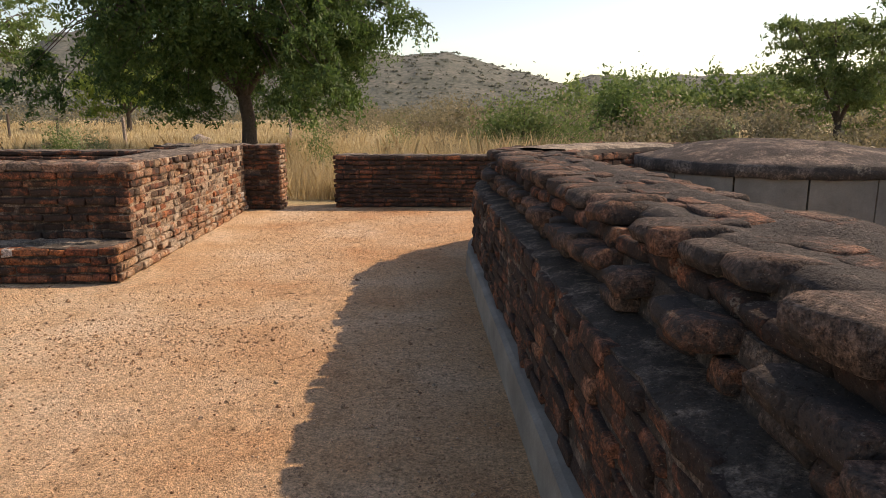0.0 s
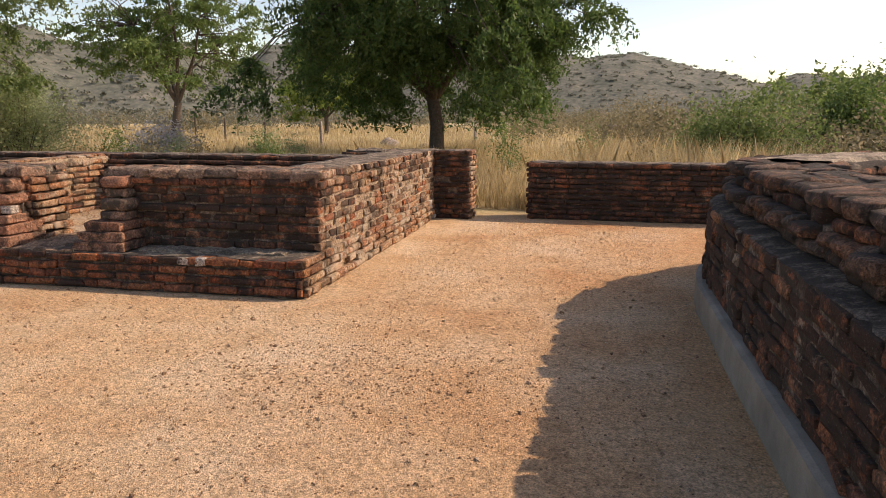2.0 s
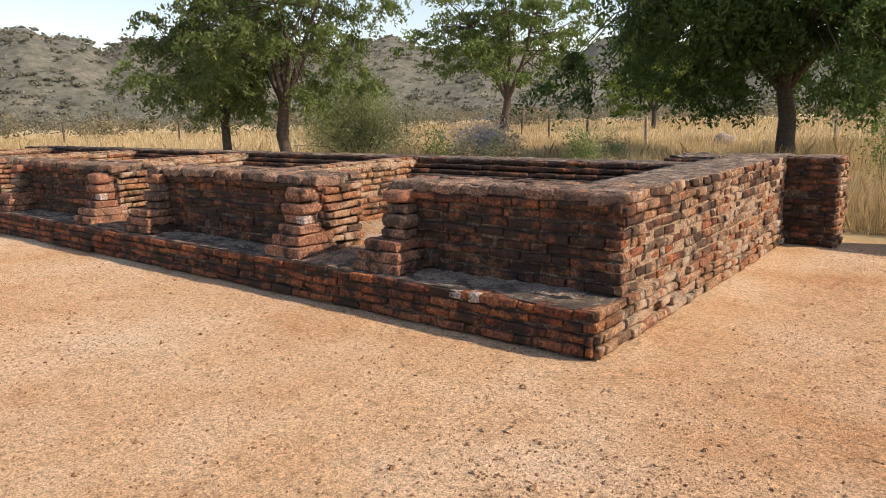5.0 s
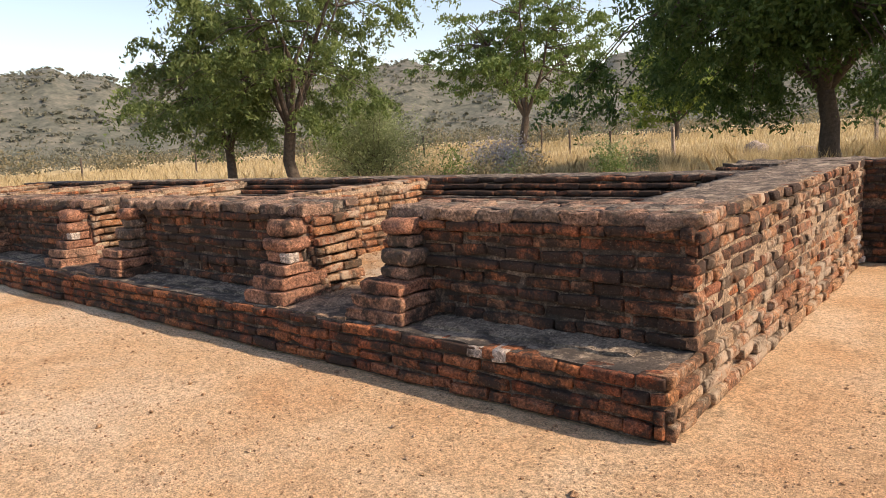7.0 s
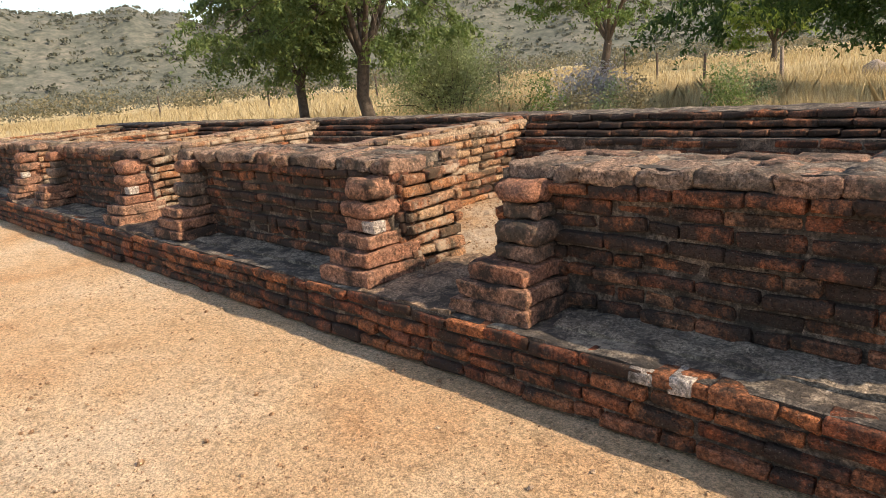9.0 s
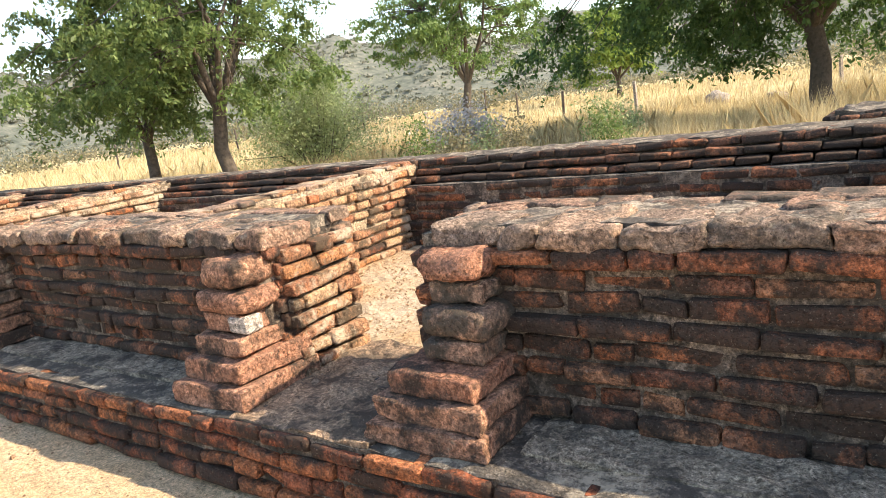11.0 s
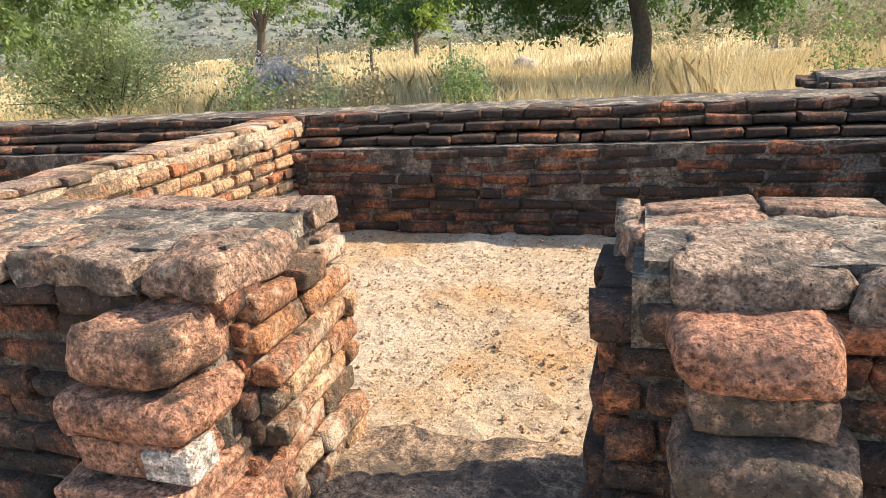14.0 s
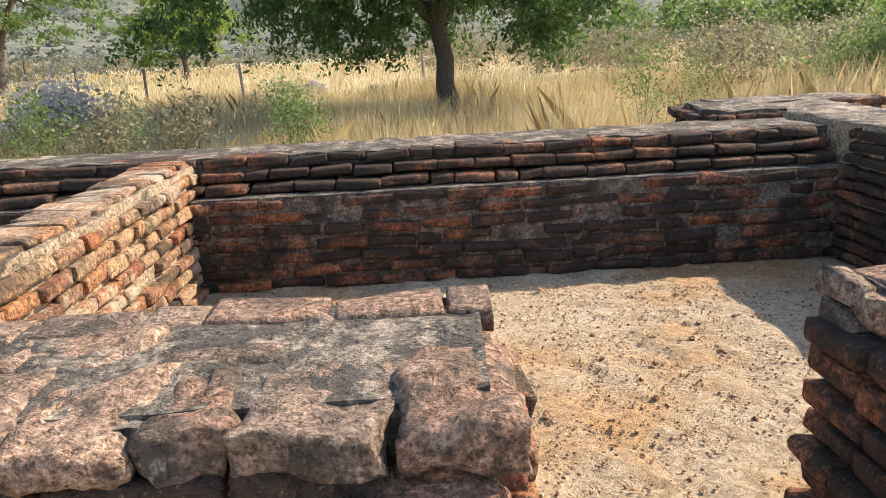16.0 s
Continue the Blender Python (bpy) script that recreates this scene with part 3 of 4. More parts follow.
# ---- apsidal shrine: long thick wall that bends round a small stupa ----
AX, AY, AR = 3.40, 6.35, 2.72


def apse_line():
    pts = [(0.93 - 0.029 * s, -3.0 + s) for s in np.arange(0, 9.35, 0.12)]
    for a in np.arange(180, -1, -2.5):
        pts.append((AX + AR * math.cos(radians(a)), AY + AR * math.sin(radians(a))))
    pts += [(AX + AR, y) for y in np.arange(AY - 0.3, -3.1, -0.4)]
    return [Vector(p) for p in pts]


def swept(name, profile, mat, parent, jag=0.0, top_from=None, top_mat=None, stretch=(0, None)):
    """Sweep a section of (inward distance, height) along the apse line."""
    line = apse_line()[stretch[0]:stretch[1]]
    verts, faces = [], []
    m = len(profile)
    for i, p in enumerate(line):
        d = (line[min(i + 1, len(line) - 1)] - line[max(i - 1, 0)]).normalized()
        inward = Vector((d.y, -d.x))
        for o, z in profile:
            q = p + inward * o
            r = noise.noise_vector(Vector((q.x * 4, q.y * 4, z * 4))) * jag + noise.noise_vector(Vector((q.x * 13, q.y * 13, z * 13))) * jag * 0.6
            verts.append((q.x + r.x, q.y + r.y, z + (r.z if z > 0 else 0)))
    for i in range(len(line) - 1):
        for j in range(m - 1):
            a = i * m + j
            faces.append((a, a + 1, a + m + 1, a + m))
    me = raw_mesh(name, verts, faces, mat)
    if top_mat:
        me.materials.append(top_mat)
        for k, f in enumerate(me.polygons):
            if k % (m - 1) >= top_from:
                f.material_index = 1
                f.use_smooth = True
    ob = new(name, me)
    ob.parent = parent
    return ob


shrine = thing("wall_apse", "thick curved wall of dark mottled brick with an eroded stepped top", "wall", "structure")
swept("core", [(0.035, -0.05), (0.035, 0.3), (0.03, 0.55), (0.03, 0.80), (0.10, 0.815), (0.20, 0.83), (0.22, 0.97), (0.29, 0.985), (0.31, 1.09)] + [(0.31 + 0.058 * i, 1.105 + 0.012 * math.sin(i)) for i in range(1, 12)] + [(1.0, 1.06), (1.02, 0.85), (1.02, 0.1)], mortar_dark, shrine, 0.016, 8, ring_mortar)
swept("lime_cap", [(0.30, 1.06), (0.33, 1.128), (0.50, 1.136), (0.70, 1.136), (0.88, 1.126), (0.96, 1.06)], mortar_pale, shrine, 0.012, stretch=(84, 112))
strip = thing("kerb", "low grey cement skirting slab along the foot of the curved wall", "kerb", "structure")
swept("slab", [(-0.045, -0.05), (-0.045, 0.10), (-0.04, 0.205), (-0.01, 0.215), (0.06, 0.22)], cement, strip, 0.003)


def lay_curve(parent, inset, z0, course, count, mat, seed, length, depth, first, last, proud=0.0, skip=0.0, wild=0.0, inner=False, sizes=(0.6, 0.95, 1.0, 1.1)):
    rng = random.Random(seed)
    line = apse_line()
    cum = [0.0]
    for a, b in zip(line, line[1:]):
        cum.append(cum[-1] + (b - a).length)
    for i in range(count):
        s = first + rng.uniform(0, length)
        while s < last:
            ln = length * rng.choice(sizes)
            mid = s + ln / 2
            s += ln
            if rng.random() < skip:
                continue
            k = int(np.searchsorted(cum, mid)) - 1
            k = max(0, min(k, len(line) - 2))
            d = (line[k + 1] - line[k]).normalized()
            p = line[k] + d * (mid - cum[k])
            inward = Vector((d.y, -d.x))
            o = inset + (-depth / 2 if inner else depth / 2) - proud + rng.uniform(-0.012, 0.012) - wild * rng.random()
            q = p + inward * o
            ob = put_brick(parent, mat, rng, q.x, q.y, z0 + course * (i + 0.5) + rng.uniform(-0.006, 0.006), math.atan2(d.y, d.x) + rng.uniform(-wild, wild) * 2, ln - 0.014, depth, course - 0.010 + rng.uniform(-0.006, 0.008))


lay_curve(shrine, 0.0, 0.215, 0.073, 8, brick_ring, 400, 0.30, 0.14, 3.2, 12.4, -0.016)
lay_curve(shrine, 0.17, 0.82, 0.080, 1, ring_top, 401, 0.22, 0.2, 2.6, 13.5, 0.0, 0.12, 0.05)
lay_curve(shrine, 0.15, 0.89, 0.088, 1, ring_top, 402, 0.18, 0.24, 2.6, 13.5, 0.0, 0.14, 0.08)
lay_curve(shrine, 0.23, 0.965, 0.075, 1, brick_ring, 403, 0.22, 0.24, 2.6, 14.5, 0.0, 0.15, 0.05)
lay_curve(shrine, 0.24, 1.035, 0.092, 1, ring_top, 404, 0.22, 0.26, 2.6, 14.5, 0.0, 0.10, 0.09)
lay_curve(shrine, 1.03, 0.6, 0.075, 6, brick_ring, 405, 0.3, 0.14, 9.5, 17.8, 0.0, inner=True)
for lane in range(4):
    lay_curve(shrine, 0.44 + 0.14 * lane, 1.06, 0.052, 1, ring_top, 410 + lane, 0.24, 0.15, 2.6, 10.5, 0.0, 0.40, 0.07)
shrine_floor = thing("floor_shrine", "bare earth floor inside the curved wall", "floor", "structure")
rough_prism(shrine_floor, "earth", [(1.6, -3), (5.4, -3), (5.4, 8.2), (1.6, 8.2)], -0.02, 0.12, floor_mat, None, 0.02, 0.25, seed=44)

# stupa with a drum of cement slabs and a low brick dome
stupa = thing("stupa", "small stupa with grey cement slab drum and low dark brick dome", "stupa", at=(AX + 0.05, AY - 0.05, 0.1))
N = 14
for i in range(N):
    bm = bmesh.new()
    a0, a1 = 2 * math.pi * i / N + 0.006, 2 * math.pi * (i + 1) / N - 0.006
    ring = []
    for r, z in ((1.14, 0), (1.20, 0), (1.20, 0.88), (1.14, 0.885)):
        ring.append([bm.verts.new((r * math.cos(a0 + (a1 - a0) * k / 5), r * math.sin(a0 + (a1 - a0) * k / 5), z)) for k in range(6)])
    for a, b in zip(ring, ring[1:] + ring[:1]):
        for k in range(5):
            bm.faces.new((a[k], a[k + 1], b[k + 1], b[k]))
    for k in (0, 5):
        bm.faces.new([r[k] for r in ring])
    bmesh.ops.recalc_face_normals(bm, faces=bm.faces)
    part("slab", bm, cement, stupa)
verts, faces = [], []
NR, NA = 18, 72
for j in range(NR + 1):
    f = j / NR
    r = 1.20 * (1 - f)
    z = 0.885 + (0.07 if j else 0.0) + 0.20 * (1 - (1 - f) ** 2.2)
    for i in range(NA):
        a = 2 * math.pi * i / NA
        k = 0.016 * noise.noise(Vector((math.cos(a) * r * 6, math.sin(a) * r * 6, 1))) + 0.012 * noise.noise(Vector((math.cos(a) * r * 17, math.sin(a) * r * 17, 4)))
        rr = 1.23 if j < 2 else r + 0.04
        verts.append((rr * math.cos(a), rr * math.sin(a), z + k))
for j in range(NR):
    for i in range(NA):
        faces.append((j * NA + i, j * NA + (i + 1) % NA, (j + 1) * NA + (i + 1) % NA, (j + 1) * NA + i))
faces.append(tuple(NR * NA + i for i in range(NA)))
faces.append(tuple(i for i in range(NA - 1, -1, -1)))
dome = new("dome", raw_mesh("dome", verts, faces, dome_brick, True))
dome.parent = stupa
tagged(dome, "weathered low brick dome")


# ---- plants ----
def leaves_object(name, centres, size, mat, seed, droop=0.5, slim=0.4):
    """Many small pointed leaves at the given places, in one mesh."""
    rng = np.random.default_rng(seed)
    n = len(centres)
    ax = rng.normal(size=(n, 3))
    ax[:, 2] -= droop
    ax /= np.linalg.norm(ax, axis=1)[:, None]
    side = np.cross(ax, rng.normal(size=(n, 3)))
    side /= np.linalg.norm(side, axis=1)[:, None]
    ln = (size * rng.uniform(0.6, 1.4, n))[:, None]
    c = np.asarray(centres)
    v = np.stack([c - ax * ln / 2, c + side * ln * slim / 2, c + ax * ln / 2, c - side * ln * slim / 2], axis=1).reshape(-1, 3)
    me = bpy.data.meshes.new(name)
    me.vertices.add(4 * n)
    me.vertices.foreach_set("co", v.ravel())
    me.loops.add(4 * n)
    me.loops.foreach_set("vertex_index", np.arange(4 * n))
    me.polygons.add(n)
    me.polygons.foreach_set("loop_start", np.arange(0, 4 * n, 4))
    me.materials.append(mat)
    me.update(calc_edges=True)
    return new(name, me)


def tube(verts, faces, points, radii, sides=7):
    start = len(verts)
    for i, (p, r) in enumerate(zip(points, radii)):
        d = (points[min(i + 1, len(points) - 1)] - points[max(i - 1, 0)]).normalized()
        a = d.cross(Vector((0.3, 1, 0.1))).normalized()
        b = d.cross(a)
        for k in range(sides):
            t = 2 * math.pi * k / sides
            q = p + (a * math.cos(t) + b * math.sin(t)) * r
            verts.append(tuple(q))
    for i in range(len(points) - 1):
        for k in range(sides):
            m = (k + 1) % sides
            faces.append((start + i * sides + k, start + i * sides + m, start + (i + 1) * sides + m, start + (i + 1) * sides + k))


def tree(name, label, x, y, height, spread, bole, radius, leaf, leaf_size, count, seed, lean=(0, 0), low=0.0, forks=6, tips=150, puff=0.35, hang=0.5):
    """Tapered trunk, limbs that reach clumps of leaves; the crown hangs down to the height low."""
    rng = random.Random(seed)
    nrng = np.random.default_rng(seed)
    t = thing(name, label, "tree" if height > 2.6 else "bush", at=(x, y, 0))
    verts, faces = [], []
    top = Vector((lean[0], lean[1], bole))
    pts = [Vector((0, 0, -0.1))] + [Vector((lean[0] * f, lean[1] * f, bole * f)) + Vector((rng.uniform(-1, 1), rng.uniform(-1, 1), 0)) * radius * 0.4 for f in (0.3, 0.6)] + [top]
    tube(verts, faces, pts, [radius * 1.35, radius, radius * 0.9, radius * 0.82], 10)
    mid = (low + height) / 2
    half = (height - low) / 2
    limbs = []
    for i in range(forks):
        a = 2 * math.pi * (i + rng.uniform(-0.3, 0.3)) / forks
        reach = spread * rng.uniform(0.35, 0.6)
        end = Vector((lean[0] + math.cos(a) * reach, lean[1] + math.sin(a) * reach, bole + (height - bole) * rng.uniform(0.35, 0.8)))
        kn = top.lerp(end, 0.5) + Vector((rng.uniform(-1, 1), rng.uniform(-1, 1), rng.uniform(-0.3, 0.6))) * spread * 0.07
        tube(verts, faces, [top - Vector((0, 0, 0.1)), kn, end], [radius * 0.5, radius * 0.33, radius * 0.14], 7)
        limbs += [kn.lerp(end, f) for f in (0.0, 0.35, 0.7, 1.0)]
    cents = []
    for i in range(tips):
        while True:
            p = Vector((rng.uniform(-1, 1), rng.uniform(-1, 1), rng.uniform(-1, 1)))
            if 0.35 < p.length and p.xy.length ** 2 + abs(p.z) ** (2.6 if p.z > 0 else 7) < 1 and (p.z > -0.45 or p.xy.length > 0.3):
                break
        wob = 0.74 + 0.6 * noise.noise(p.normalized() * 1.9 + Vector((seed * 1.7, 0, 0)))
        q = Vector((lean[0] + p.x * spread * wob * 1.12, lean[1] + p.y * spread * wob * 1.12, mid + p.z * half * (wob + 0.15)))
        near = min(limbs, key=lambda l: (l - q).length)
        kn = near.lerp(q, 0.55) + Vector((0, 0, 0.12 * (q - near).length))
        tube(verts, faces, [near, kn, q], [radius * 0.13, radius * 0.08, radius * 0.03], 4)
        cents.append(q)
    trunk = new("trunk", raw_mesh("trunk", verts, faces, bark, True))
    trunk.parent = t
    c = np.array([tuple(q) for q in cents])
    per = 8
    a = nrng.uniform(0, 2 * np.pi, (len(c), per))
    out = np.stack([np.cos(a), np.sin(a), nrng.uniform(-0.3, 0.6, a.shape)], 2)
    reach = puff * nrng.uniform(0.9, 2.3, a.shape)
    pick, spray = nrng.integers(0, len(c), count), nrng.integers(0, per, count)
    s = nrng.uniform(0.05, 1.0, count)
    ln = reach[pick, spray]
    p = c[pick] + out[pick, spray] * (ln * s)[:, None]
    p[:, 2] -= hang * 1.1 * ln * s * s
    p += nrng.normal(size=p.shape) * puff * 0.16
    p[:, 2] = np.where(p[:, 2] < low * 0.75, low * 0.75 + nrng.uniform(0, 1.0, count) * low, p[:, 2])
    crown = leaves_object("crown", p, leaf_size, leaf, seed, 0.8)
    crown.parent = t
    return t


def bush(name, label, x, y, width, height, leaf, leaf_size, count, seed, stems=70, thick=0.02):
    """A round shrub of many thin stems and small leaves, down to the ground."""
    rng = random.Random(seed)
    nrng = np.random.default_rng(seed)
    b = thing(name, label, "bush", at=(x, y, 0))
    verts, faces = [], []
    cents = []
    for i in range(stems):
        a, e = rng.uniform(0, 2 * math.pi), rng.uniform(0.05, 1.0) ** 0.7
        wob = 0.75 + 0.5 * noise.noise(Vector((math.cos(a) * 1.5, math.sin(a) * 1.5, e * 2 + seed)))
        tip = Vector((math.cos(a) * math.cos(e * 1.5) * width / 2, math.sin(a) * math.cos(e * 1.5) * width / 2, 0.15 + math.sin(e * 1.5) * height * 0.95)) * wob * 1.25
        tip.z = max(tip.z, 0.12)
        kn = tip * 0.5 + Vector((0, 0, 0.2 * height * rng.random()))
        tube(verts, faces, [Vector((0, 0, -0.05)), kn, tip], [thick, thick * 0.6, thick * 0.2], 4)
        for f in (0.55, 0.75, 0.9, 1.0):
            cents.append(tuple(kn.lerp(tip, (f - 0.5) * 2)))
    st = new("woody_stem", raw_mesh("woody_stem", verts, faces, bark, True))
    st.parent = b
    tagged(st, kind="stuff")
    c = np.array(cents)
    pick = nrng.integers(0, len(c), count)
    g = nrng.normal(size=(count, 3)) * 0.11 * max(width, height)
    p = c[pick] + g
    p[:, 2] = np.abs(p[:, 2])
    lv = leaves_object("leaves", p, leaf_size, leaf, seed, 0.0, 0.5)
    lv.parent = b
    return b


tree("neem_tree", "broad dark green neem tree in dry grass", -5.45, 22.1, 8.2, 5.8, 2.1, 0.24, neem_leaf, 0.14, 150000, 1, (-0.3, 0.2), 1.35, 10, 380, 0.46, 1.0)
tree("neem_tree", "leafy green neem tree at the field edge", -14.3, 12.3, 6.6, 3.2, 1.9, 0.15, olive_leaf, 0.095, 52000, 2, (0.15, 0.0), 1.6, 7, 150, 0.28, 0.9)
tree("neem_tree", "smaller green tree beside a larger one", -15.6, 11.6, 5.0, 2.2, 1.5, 0.12, olive_leaf, 0.10, 26000, 3, (-0.2, 0.1), 1.2, 5, 110, 0.30, 0.9)
tree("open_tree", "light green tree with forked trunk and open crown", -30.8, 44.6, 11.5, 6.8, 2.6, 0.32, fresh_leaf, 0.27, 26000, 4, (0.3, 0), 3.4, 6, 190, 0.65, 0.4)
tree("young_tree", "yellow-green young tree in the dry field", -26.8, 62.0, 8.5, 4.9, 1.6, 0.22, lemon_leaf, 0.34, 14000, 5, (0, 0), 1.6, 6, 110, 0.75, 0.3)
bush("shrub", "rounded grey-green thorny shrub behind the wall", -15.1, 15.6, 3.0, 2.2, bush_leaf, 0.055, 34000, 6)
bush("dead_shrub", "leafless grey twiggy shrub in the dry grass", -13.5, 19.2, 2.2, 0.75, twig_grey, 0.10, 6000, 7)
bush("shrub", "low olive thorn bush in tall grass", 2.6, 17.5, 3.0, 1.35, olive_leaf, 0.08, 14000, 8)
bush("shrub", "yellow-green leafy bush in the thicket", 7.0, 24.5, 3.2, 2.3, fresh_leaf, 0.12, 12000, 9)
tree("thorn_tree", "grey-green tree rising out of the thicket", 13.5, 22.5, 5.2, 3.0, 1.3, 0.14, olive_leaf, 0.14, 24000, 10, (0, 0), 0.8, 6, 90, 0.45, 0.3)


# scrub thicket and far woods
def thicket(name, label, places, mat, leaf_size, per, seed):
    rng = np.random.default_rng(seed)
    cs = []
    for x, y, r, h in places:
        n = per
        u = rng.normal(size=(n, 3))
        u /= np.linalg.norm(u, axis=1)[:, None]
        rad = rng.uniform(0.45, 1.0, (n, 1)) ** 0.6
        lump = 0.75 + 0.35 * np.sin(u[:, :1] * 5 + x) * np.cos(u[:, 1:2] * 4 + y)
        p = u * rad * lump * np.array([[r, r, h / 2]])
        p += np.array([[x, y, h * 0.46]])
        p[:, 2] = np.abs(p[:, 2])
        cs.append(p)
    return tagged(leaves_object(name, np.concatenate(cs), leaf_size, mat, seed, 0.0, 0.55), label, "bushes", kind="stuff")


rng = random.Random(5)


def polar(az, dist):
    return 0.3 + dist * math.sin(radians(az)), dist * math.cos(radians(az))


near_scrub = [(*polar(rng.uniform(2, 42), rng.uniform(19, 40)), rng.uniform(0.9, 1.9), rng.uniform(1.3, 2.6)) for _ in range(80)]
near_scrub += [(*polar(rng.uniform(-9, 4), rng.uniform(34, 62)), rng.uniform(1.0, 2.0), rng.uniform(1.6, 3.4)) for _ in range(26)]
thicket("scrub_thicket", "dense dry grey-green thorn scrub", near_scrub, scrub_leaf, 0.11, 700, 51)
near_green = [(*polar(rng.uniform(4, 44), rng.uniform(22, 50)), rng.uniform(0.9, 1.8), rng.uniform(1.2, 2.1)) for _ in range(13)]
thicket("green_thicket", "green thorn bushes among the scrub", near_green, bush_leaf, 0.12, 600, 52)
mid_scrub = [(*polar(rng.uniform(-85, 44), rng.uniform(75, 200)), rng.uniform(1.5, 4.5), rng.uniform(1.8, 4.2)) for _ in range(260)]
thicket("far_scrub", "grey-green scrub along the far field edge", mid_scrub, hill_leaf, 0.30, 240, 53)
dry_scrub = [(*polar(rng.uniform(-85, 44), rng.uniform(70, 220)), rng.uniform(1.5, 5.0), rng.uniform(1.5, 3.6)) for _ in range(260)]
thicket("dry_far_scrub", "dry brown scrub along the far field edge", dry_scrub, scrub_leaf, 0.32, 200, 54)
far_trees = [(*polar(rng.uniform(9, 44), rng.uniform(120, 170)), rng.uniform(4, 7), rng.uniform(7, 12.5)) for _ in range(44)]
thicket("far_woods", "line of distant green trees", far_trees, olive_leaf, 0.9, 420, 55)


# hills
def hill(name, label, az0, az1, dist, depth, top_deg, seed):
    verts, faces = [], []
    nu, nv = 120, 26
    for j in range(nv + 1):
        f = j / nv
        for i in range(nu + 1):
            g = i / nu
            az = az0 + (az1 - az0) * g
            d = dist + depth * f
            x, y = polar(az, d)
            env = min(1, g * 5, (1 - g) * 2.2)
            env = env * env * (3 - 2 * env)
            rise = math.sin(min(1.0, f * 1.15) * math.pi / 2) ** 1.3
            peak = (dist + depth) * math.tan(radians(top_deg)) * (0.84 + 0.30 * noise.noise(Vector((az * 0.13, seed, 0))) + 0.09 * noise.noise(Vector((az * 0.6, seed, 3))))
            h = peak * env * rise + 1.2 * noise.noise(Vector((x * 0.05, y * 0.05, seed))) * rise - 1.0 * (1 - f) + 5.0 * noise.noise(Vector((x * 0.016, y * 0.016, seed + 5))) * rise * (1 - 0.5 * f)
            verts.append((x, y, h))
    w = nu + 1
    for j in range(nv):
        for i in range(nu):
            faces.append((j * w + i, j * w + i + 1, (j + 1) * w + i + 1, (j + 1) * w + i))
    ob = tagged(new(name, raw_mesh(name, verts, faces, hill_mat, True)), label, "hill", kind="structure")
    r2 = np.random.default_rng(seed)
    vs = np.array(verts)
    pick = vs[r2.integers(nu, len(vs), 3400)] + r2.normal(size=(3400, 3)) * np.array([[3.0, 3.0, 0]]) - np.array([[0, 0, 0.5]])
    cs = []
    for p in pick:
        s = r2.uniform(0.8, 2.6)
        u = r2.normal(size=(22, 3)) * np.array([[s, s, s * 0.55]])
        u[:, 2] = np.abs(u[:, 2])
        cs.append(p + u * 0.55)
    tagged(leaves_object(name + "_scrub", np.concatenate(cs), 1.15, hill_leaf, seed, 0, 0.8), "scattered scrub on the hillside", "bushes", kind="stuff")
    return ob


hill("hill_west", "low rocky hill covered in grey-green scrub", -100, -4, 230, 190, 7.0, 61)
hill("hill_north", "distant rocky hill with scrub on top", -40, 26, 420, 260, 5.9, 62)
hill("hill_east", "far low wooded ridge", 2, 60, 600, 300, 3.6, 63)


# dry grass
def grass(name, label, count, region, height, width, seed, keep):
    r = np.random.default_rng(seed)
    x = r.uniform(region[0], region[1], count * 3)
    y = region[2] + (region[3] - region[2]) * r.uniform(0, 1, count * 3) ** 1.7
    dens = np.sin(x * 1.3 + 2 * np.sin(y * 0.7)) * np.cos(y * 1.1 + np.sin(x * 0.5)) + r.normal(size=len(x)) * 0.7
    ok = keep(x, y) & (dens > -0.35)
    x, y = x[ok][:count], y[ok][:count]
    n = len(x)
    tall = 0.72 + 0.28 * np.sin(x * 0.9 + 1.3 * np.sin(y * 0.5))
    h = height * r.uniform(0.45, 1.15, n) * tall
    a = r.uniform(0, 2 * np.pi, n)
    wv = np.stack([np.cos(a), np.sin(a), np.zeros(n)], 1) * width * r.uniform(0.6, 1.3, n)[:, None] * (1 + y / 25)[:, None]
    bend = r.normal(size=(n, 2)) * 0.25
    root = np.stack([x, y, np.full(n, -0.02)], 1)
    mid = root + np.stack([bend[:, 0] * h * 0.35, bend[:, 1] * h * 0.35, h * 0.6], 1)
    tip = root + np.stack([bend[:, 0] * h, bend[:, 1] * h, h], 1)
    v = np.stack([root - wv / 2, root + wv / 2, mid + wv * 0.35, tip, mid - wv * 0.35], 1).reshape(-1, 3)
    me = bpy.data.meshes.new(name)
    me.vertices.add(5 * n)
    me.vertices.foreach_set("co", v.ravel())
    me.loops.add(5 * n)
    me.loops.foreach_set("vertex_index", np.arange(5 * n))
    me.polygons.add(n)
    me.polygons.foreach_set("loop_start", np.arange(0, 5 * n, 5))
    me.materials.append(straw_mat)
    me.update(calc_edges=True)
    tagged(new(name, me), label, "grass", kind="stuff")


def off_site(x, y):
    cells = (y > 5.86 - 0.055 * 0 + 0.055 * (x + 2.48) + BACK_V + 1.05) & (x < -3.6)
    gap = (y > 11.75) & (x >= -3.6)
    apse = (x - AX) ** 2 + (y - AY) ** 2 > (AR + 0.3) ** 2
    return (cells | gap) & apse


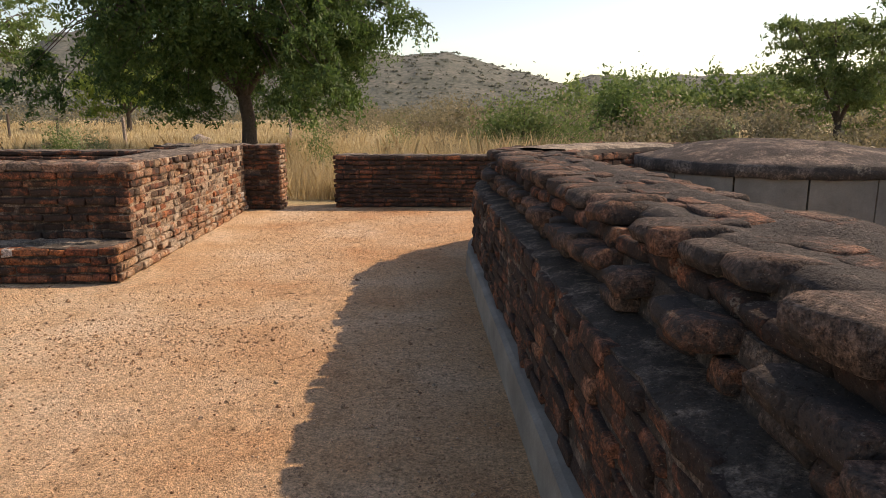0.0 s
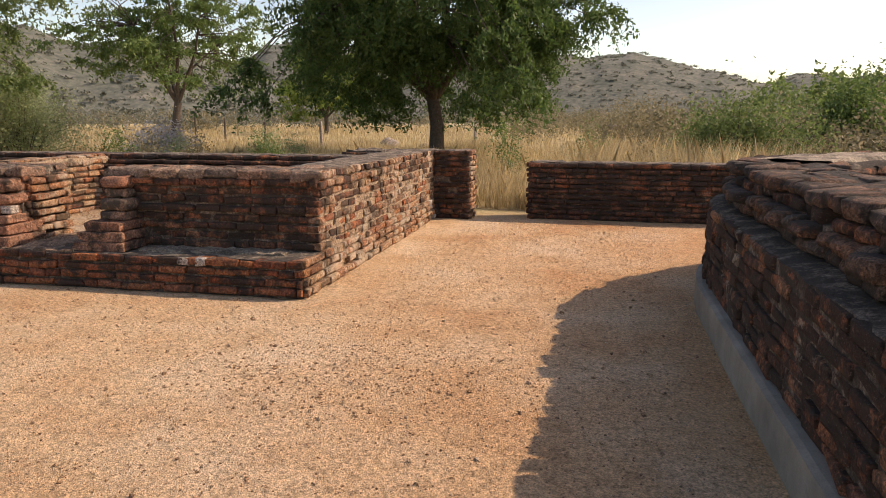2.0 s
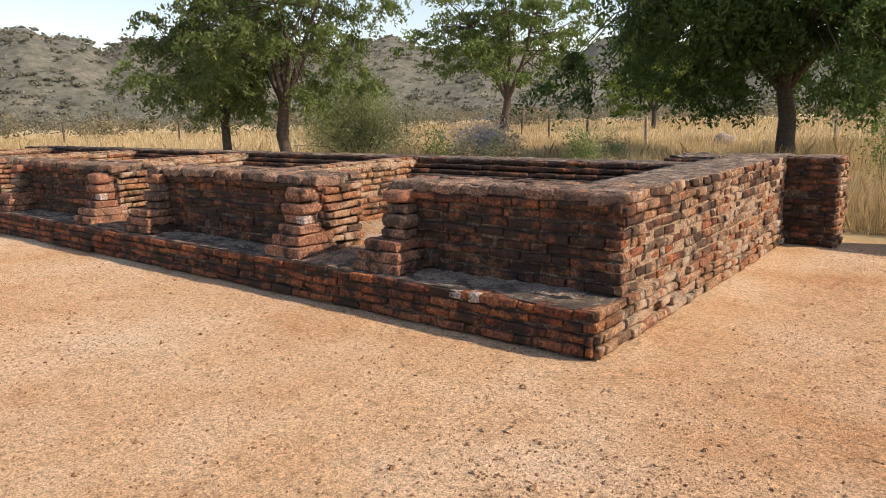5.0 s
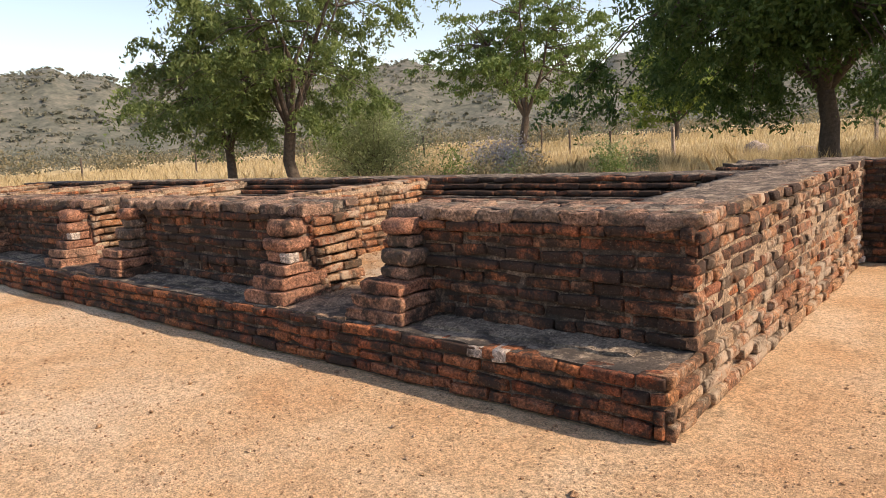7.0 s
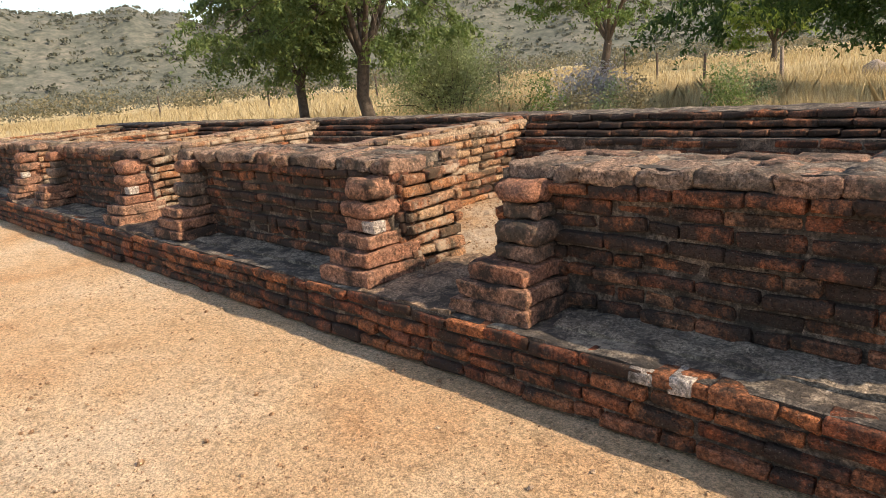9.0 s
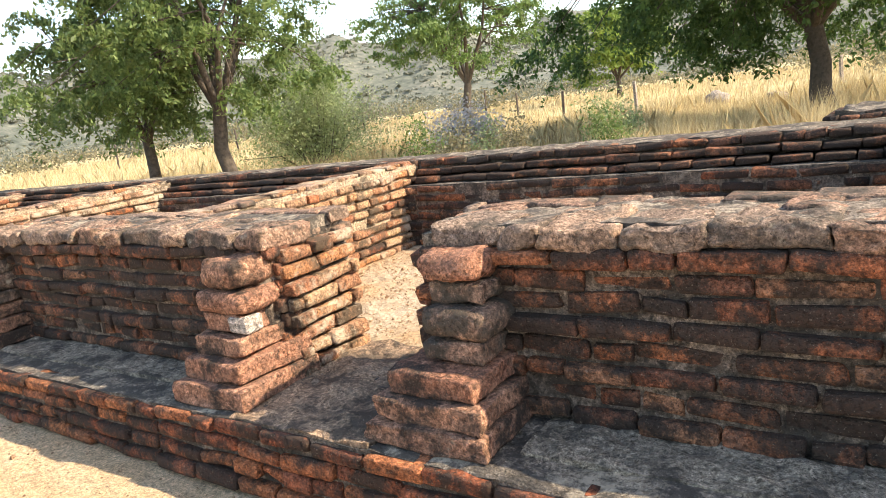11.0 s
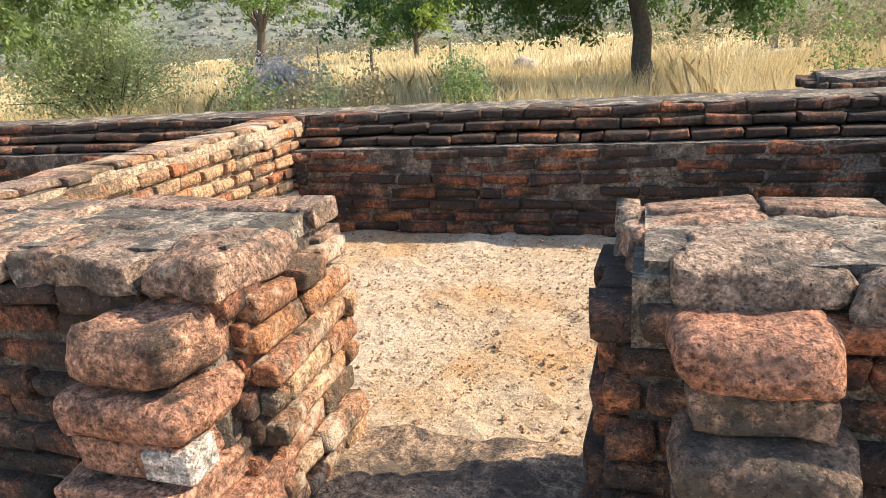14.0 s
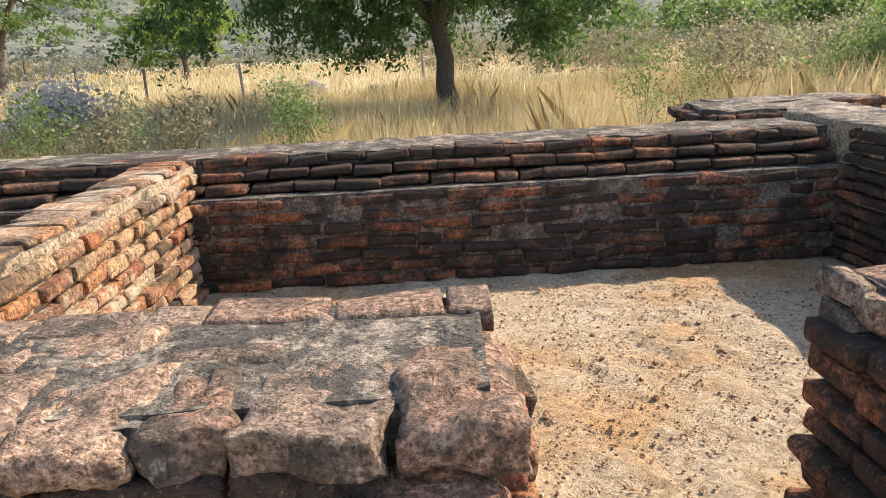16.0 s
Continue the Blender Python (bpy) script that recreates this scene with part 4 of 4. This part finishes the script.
grass("tall_grass", "tall dry straw-coloured grass", 120000, (-24, 14, 9.3, 32), 0.75, 0.006, 71, off_site)
grass("field_grass", "dry yellow grass of the open field", 70000, (-75, 30, 14, 110), 0.7, 0.012, 72, lambda x, y: off_site(x, y) & ((x < -16) | (y > 28)))
grass("west_grass", "dry yellow grass west of the ruins", 14000, (-70, -18, -8, 16), 0.6, 0.02, 73, lambda x, y: x < -19)

grass("gap_grass", "dense tall dry grass behind the low wall", 24000, (-4.5, 4.5, 11.9, 16.5), 1.15, 0.0055, 74, off_site)

# sparse weeds standing in the grass
wr = random.Random(31)
for i in range(14):
    x, y = wr.uniform(-11, 5), wr.uniform(13.2, 20)
    bush("weed", "sparse leafy weed among tall dry grass", x, y, wr.uniform(0.7, 1.3), wr.uniform(0.7, 1.25), (olive_leaf, scrub_leaf, bush_leaf)[i % 3], 0.06, 900, 700 + i, 12, 0.005)

# fence posts, boulders, stone bench
post_places = [(-12.4, 28.6, 1.35), (-30.2, 46.0, 2.0), (-18.0, 33.9, 1.3), (-24.0, 39.9, 1.5), (-6.5, 33.0, 1.3), (-36.5, 40.0, 1.7), (-43.0, 34.0, 1.6), (-48.0, 28.0, 1.6), (-53.0, 22.0, 1.6)]
for i, (x, y, h) in enumerate(post_places):
    bm = bmesh.new()
    worn_block(bm, 0.11, 0.11, h + 0.2, 0.02, 500 + i, 1, 0.01, Matrix.Translation((0, 0, h / 2 - 0.1)))
    me = bpy.data.meshes.new("fence_post")
    bm.to_mesh(me)
    bm.free()
    me.materials.append(stone_mat if i in (0, 4) else bark)
    p = tagged(new("fence_post", me), "rough fence post standing in dry grass", "post", "field fence posts")
    p.location = (x, y, 0)
    p.rotation_euler = (0.03 * (i % 3 - 1), 0.04 * ((i * 2) % 3 - 1), i)


def boulder(x, y, size, seed):
    bm = bmesh.new()
    bmesh.ops.create_icosphere(bm, subdivisions=3, radius=1)
    for v in bm.verts:
        k = 1 + 0.28 * noise.noise(v.co * 1.4 + Vector((seed, 0, 0))) + 0.1 * noise.noise(v.co * 4)
        v.co = Vector((v.co.x * size, v.co.y * size * 0.8, v.co.z * size * 0.7)) * k
    for f in bm.faces:
        f.smooth = True
    me = bpy.data.meshes.new("boulder")
    bm.to_mesh(me)
    bm.free()
    me.materials.append(stone_mat)
    b = tagged(new("boulder", me), "pale rounded boulder lying in dry grass", "rock", "field boulders")
    b.location = (x, y, size * 0.35)


boulder(-10.9, 33.2, 0.5, 1)
boulder(-8.1, 30.0, 0.42, 2)
boulder(5.8, 21.5, 0.5, 4)
bench = thing("stone_bench", "pale stone slab bench standing in dry grass", "bench", at=(-0.24, 42.8, 0))
for name, size, place in (("seat", (1.75, 0.6, 0.16), (0, 0, 1.02)), ("slab", (1.5, 0.5, 0.14), (0.03, 0, 0.875)), ("support", (0.32, 0.45, 0.86), (-0.5, 0, 0.38)), ("support", (0.32, 0.45, 0.86), (0.5, 0, 0.38))):
    bm = bmesh.new()
    worn_block(bm, *size, 0.02, 600, 2, 0.008, Matrix.Translation(place))
    part(name, bm, stone_mat, bench)


# loose pebbles
def pebbles(name, label, count, place, seed, big=1.0):
    r = random.Random(seed)
    verts, faces = [], []
    shape = [Vector(p) for p in ((1, 0, 0), (0.3, 0.9, 0), (-0.8, 0.6, 0), (-0.8, -0.6, 0), (0.3, -0.9, 0), (0.1, 0, 0.8), (0, 0, -0.6))]
    tris = [(0, 1, 5), (1, 2, 5), (2, 3, 5), (3, 4, 5), (4, 0, 5), (1, 0, 6), (2, 1, 6), (3, 2, 6), (4, 3, 6), (0, 4, 6)]
    for _ in range(count):
        x, y, z = place(r)
        s = 0.003 + 0.006 * r.random() ** 3 + (0.012 * r.random() if r.random() < 0.03 else 0)
        s *= big
        m = Matrix.Translation((x, y, z + s * 0.25)) @ Euler((r.uniform(-0.5, 0.5), r.uniform(-0.5, 0.5), r.uniform(0, 6.3))).to_matrix().to_4x4()
        b = len(verts)
        for p in shape:
            verts.append(tuple(m @ (Vector((p.x, p.y * r.uniform(0.7, 1.1), p.z)) * s)))
        faces += [(b + i, b + j, b + k) for i, j, k in tris]
    tagged(new(name, raw_mesh(name, verts, faces, pebble_mat)), label, "gravel", kind="stuff")


def on_path(r):
    while True:
        y = 0.6 + 10.3 * r.random() ** 1.3
        x = r.uniform(-9.0, 0.65)
        if y < 5.8 + 0.055 * (x + 2.48) or (-2.0 < x and y < 10.8 and x < 0.6):
            return x, y, ground_height(x, y)


def in_cell(r):
    x, y = at(r.uniform(EAST_T + 0.05, 4.25), r.uniform(FRONT_V + WALL_T, BACK_V - 0.02))
    return x, y, FLOOR + 0.004


def debris_spot(r):
    if r.random() < 0.55:
        x, y = r.gauss(-1.5, 0.55), r.gauss(4.35, 0.4)
    else:
        x, y = r.uniform(-7.5, 0.4), r.uniform(1.2, 5.2)
    return x, y, ground_height(x, y)


pebbles("clods", "scattered brown clods and chips on the sand", 2200, debris_spot, 83, 1.4)
pebbles("path_gravel", "loose fine gravel on the sandy ground", 34000, on_path, 81, 1.05)
pebbles("cell_gravel", "loose stony gravel on the cell floor", 13000, in_cell, 82, 1.0)
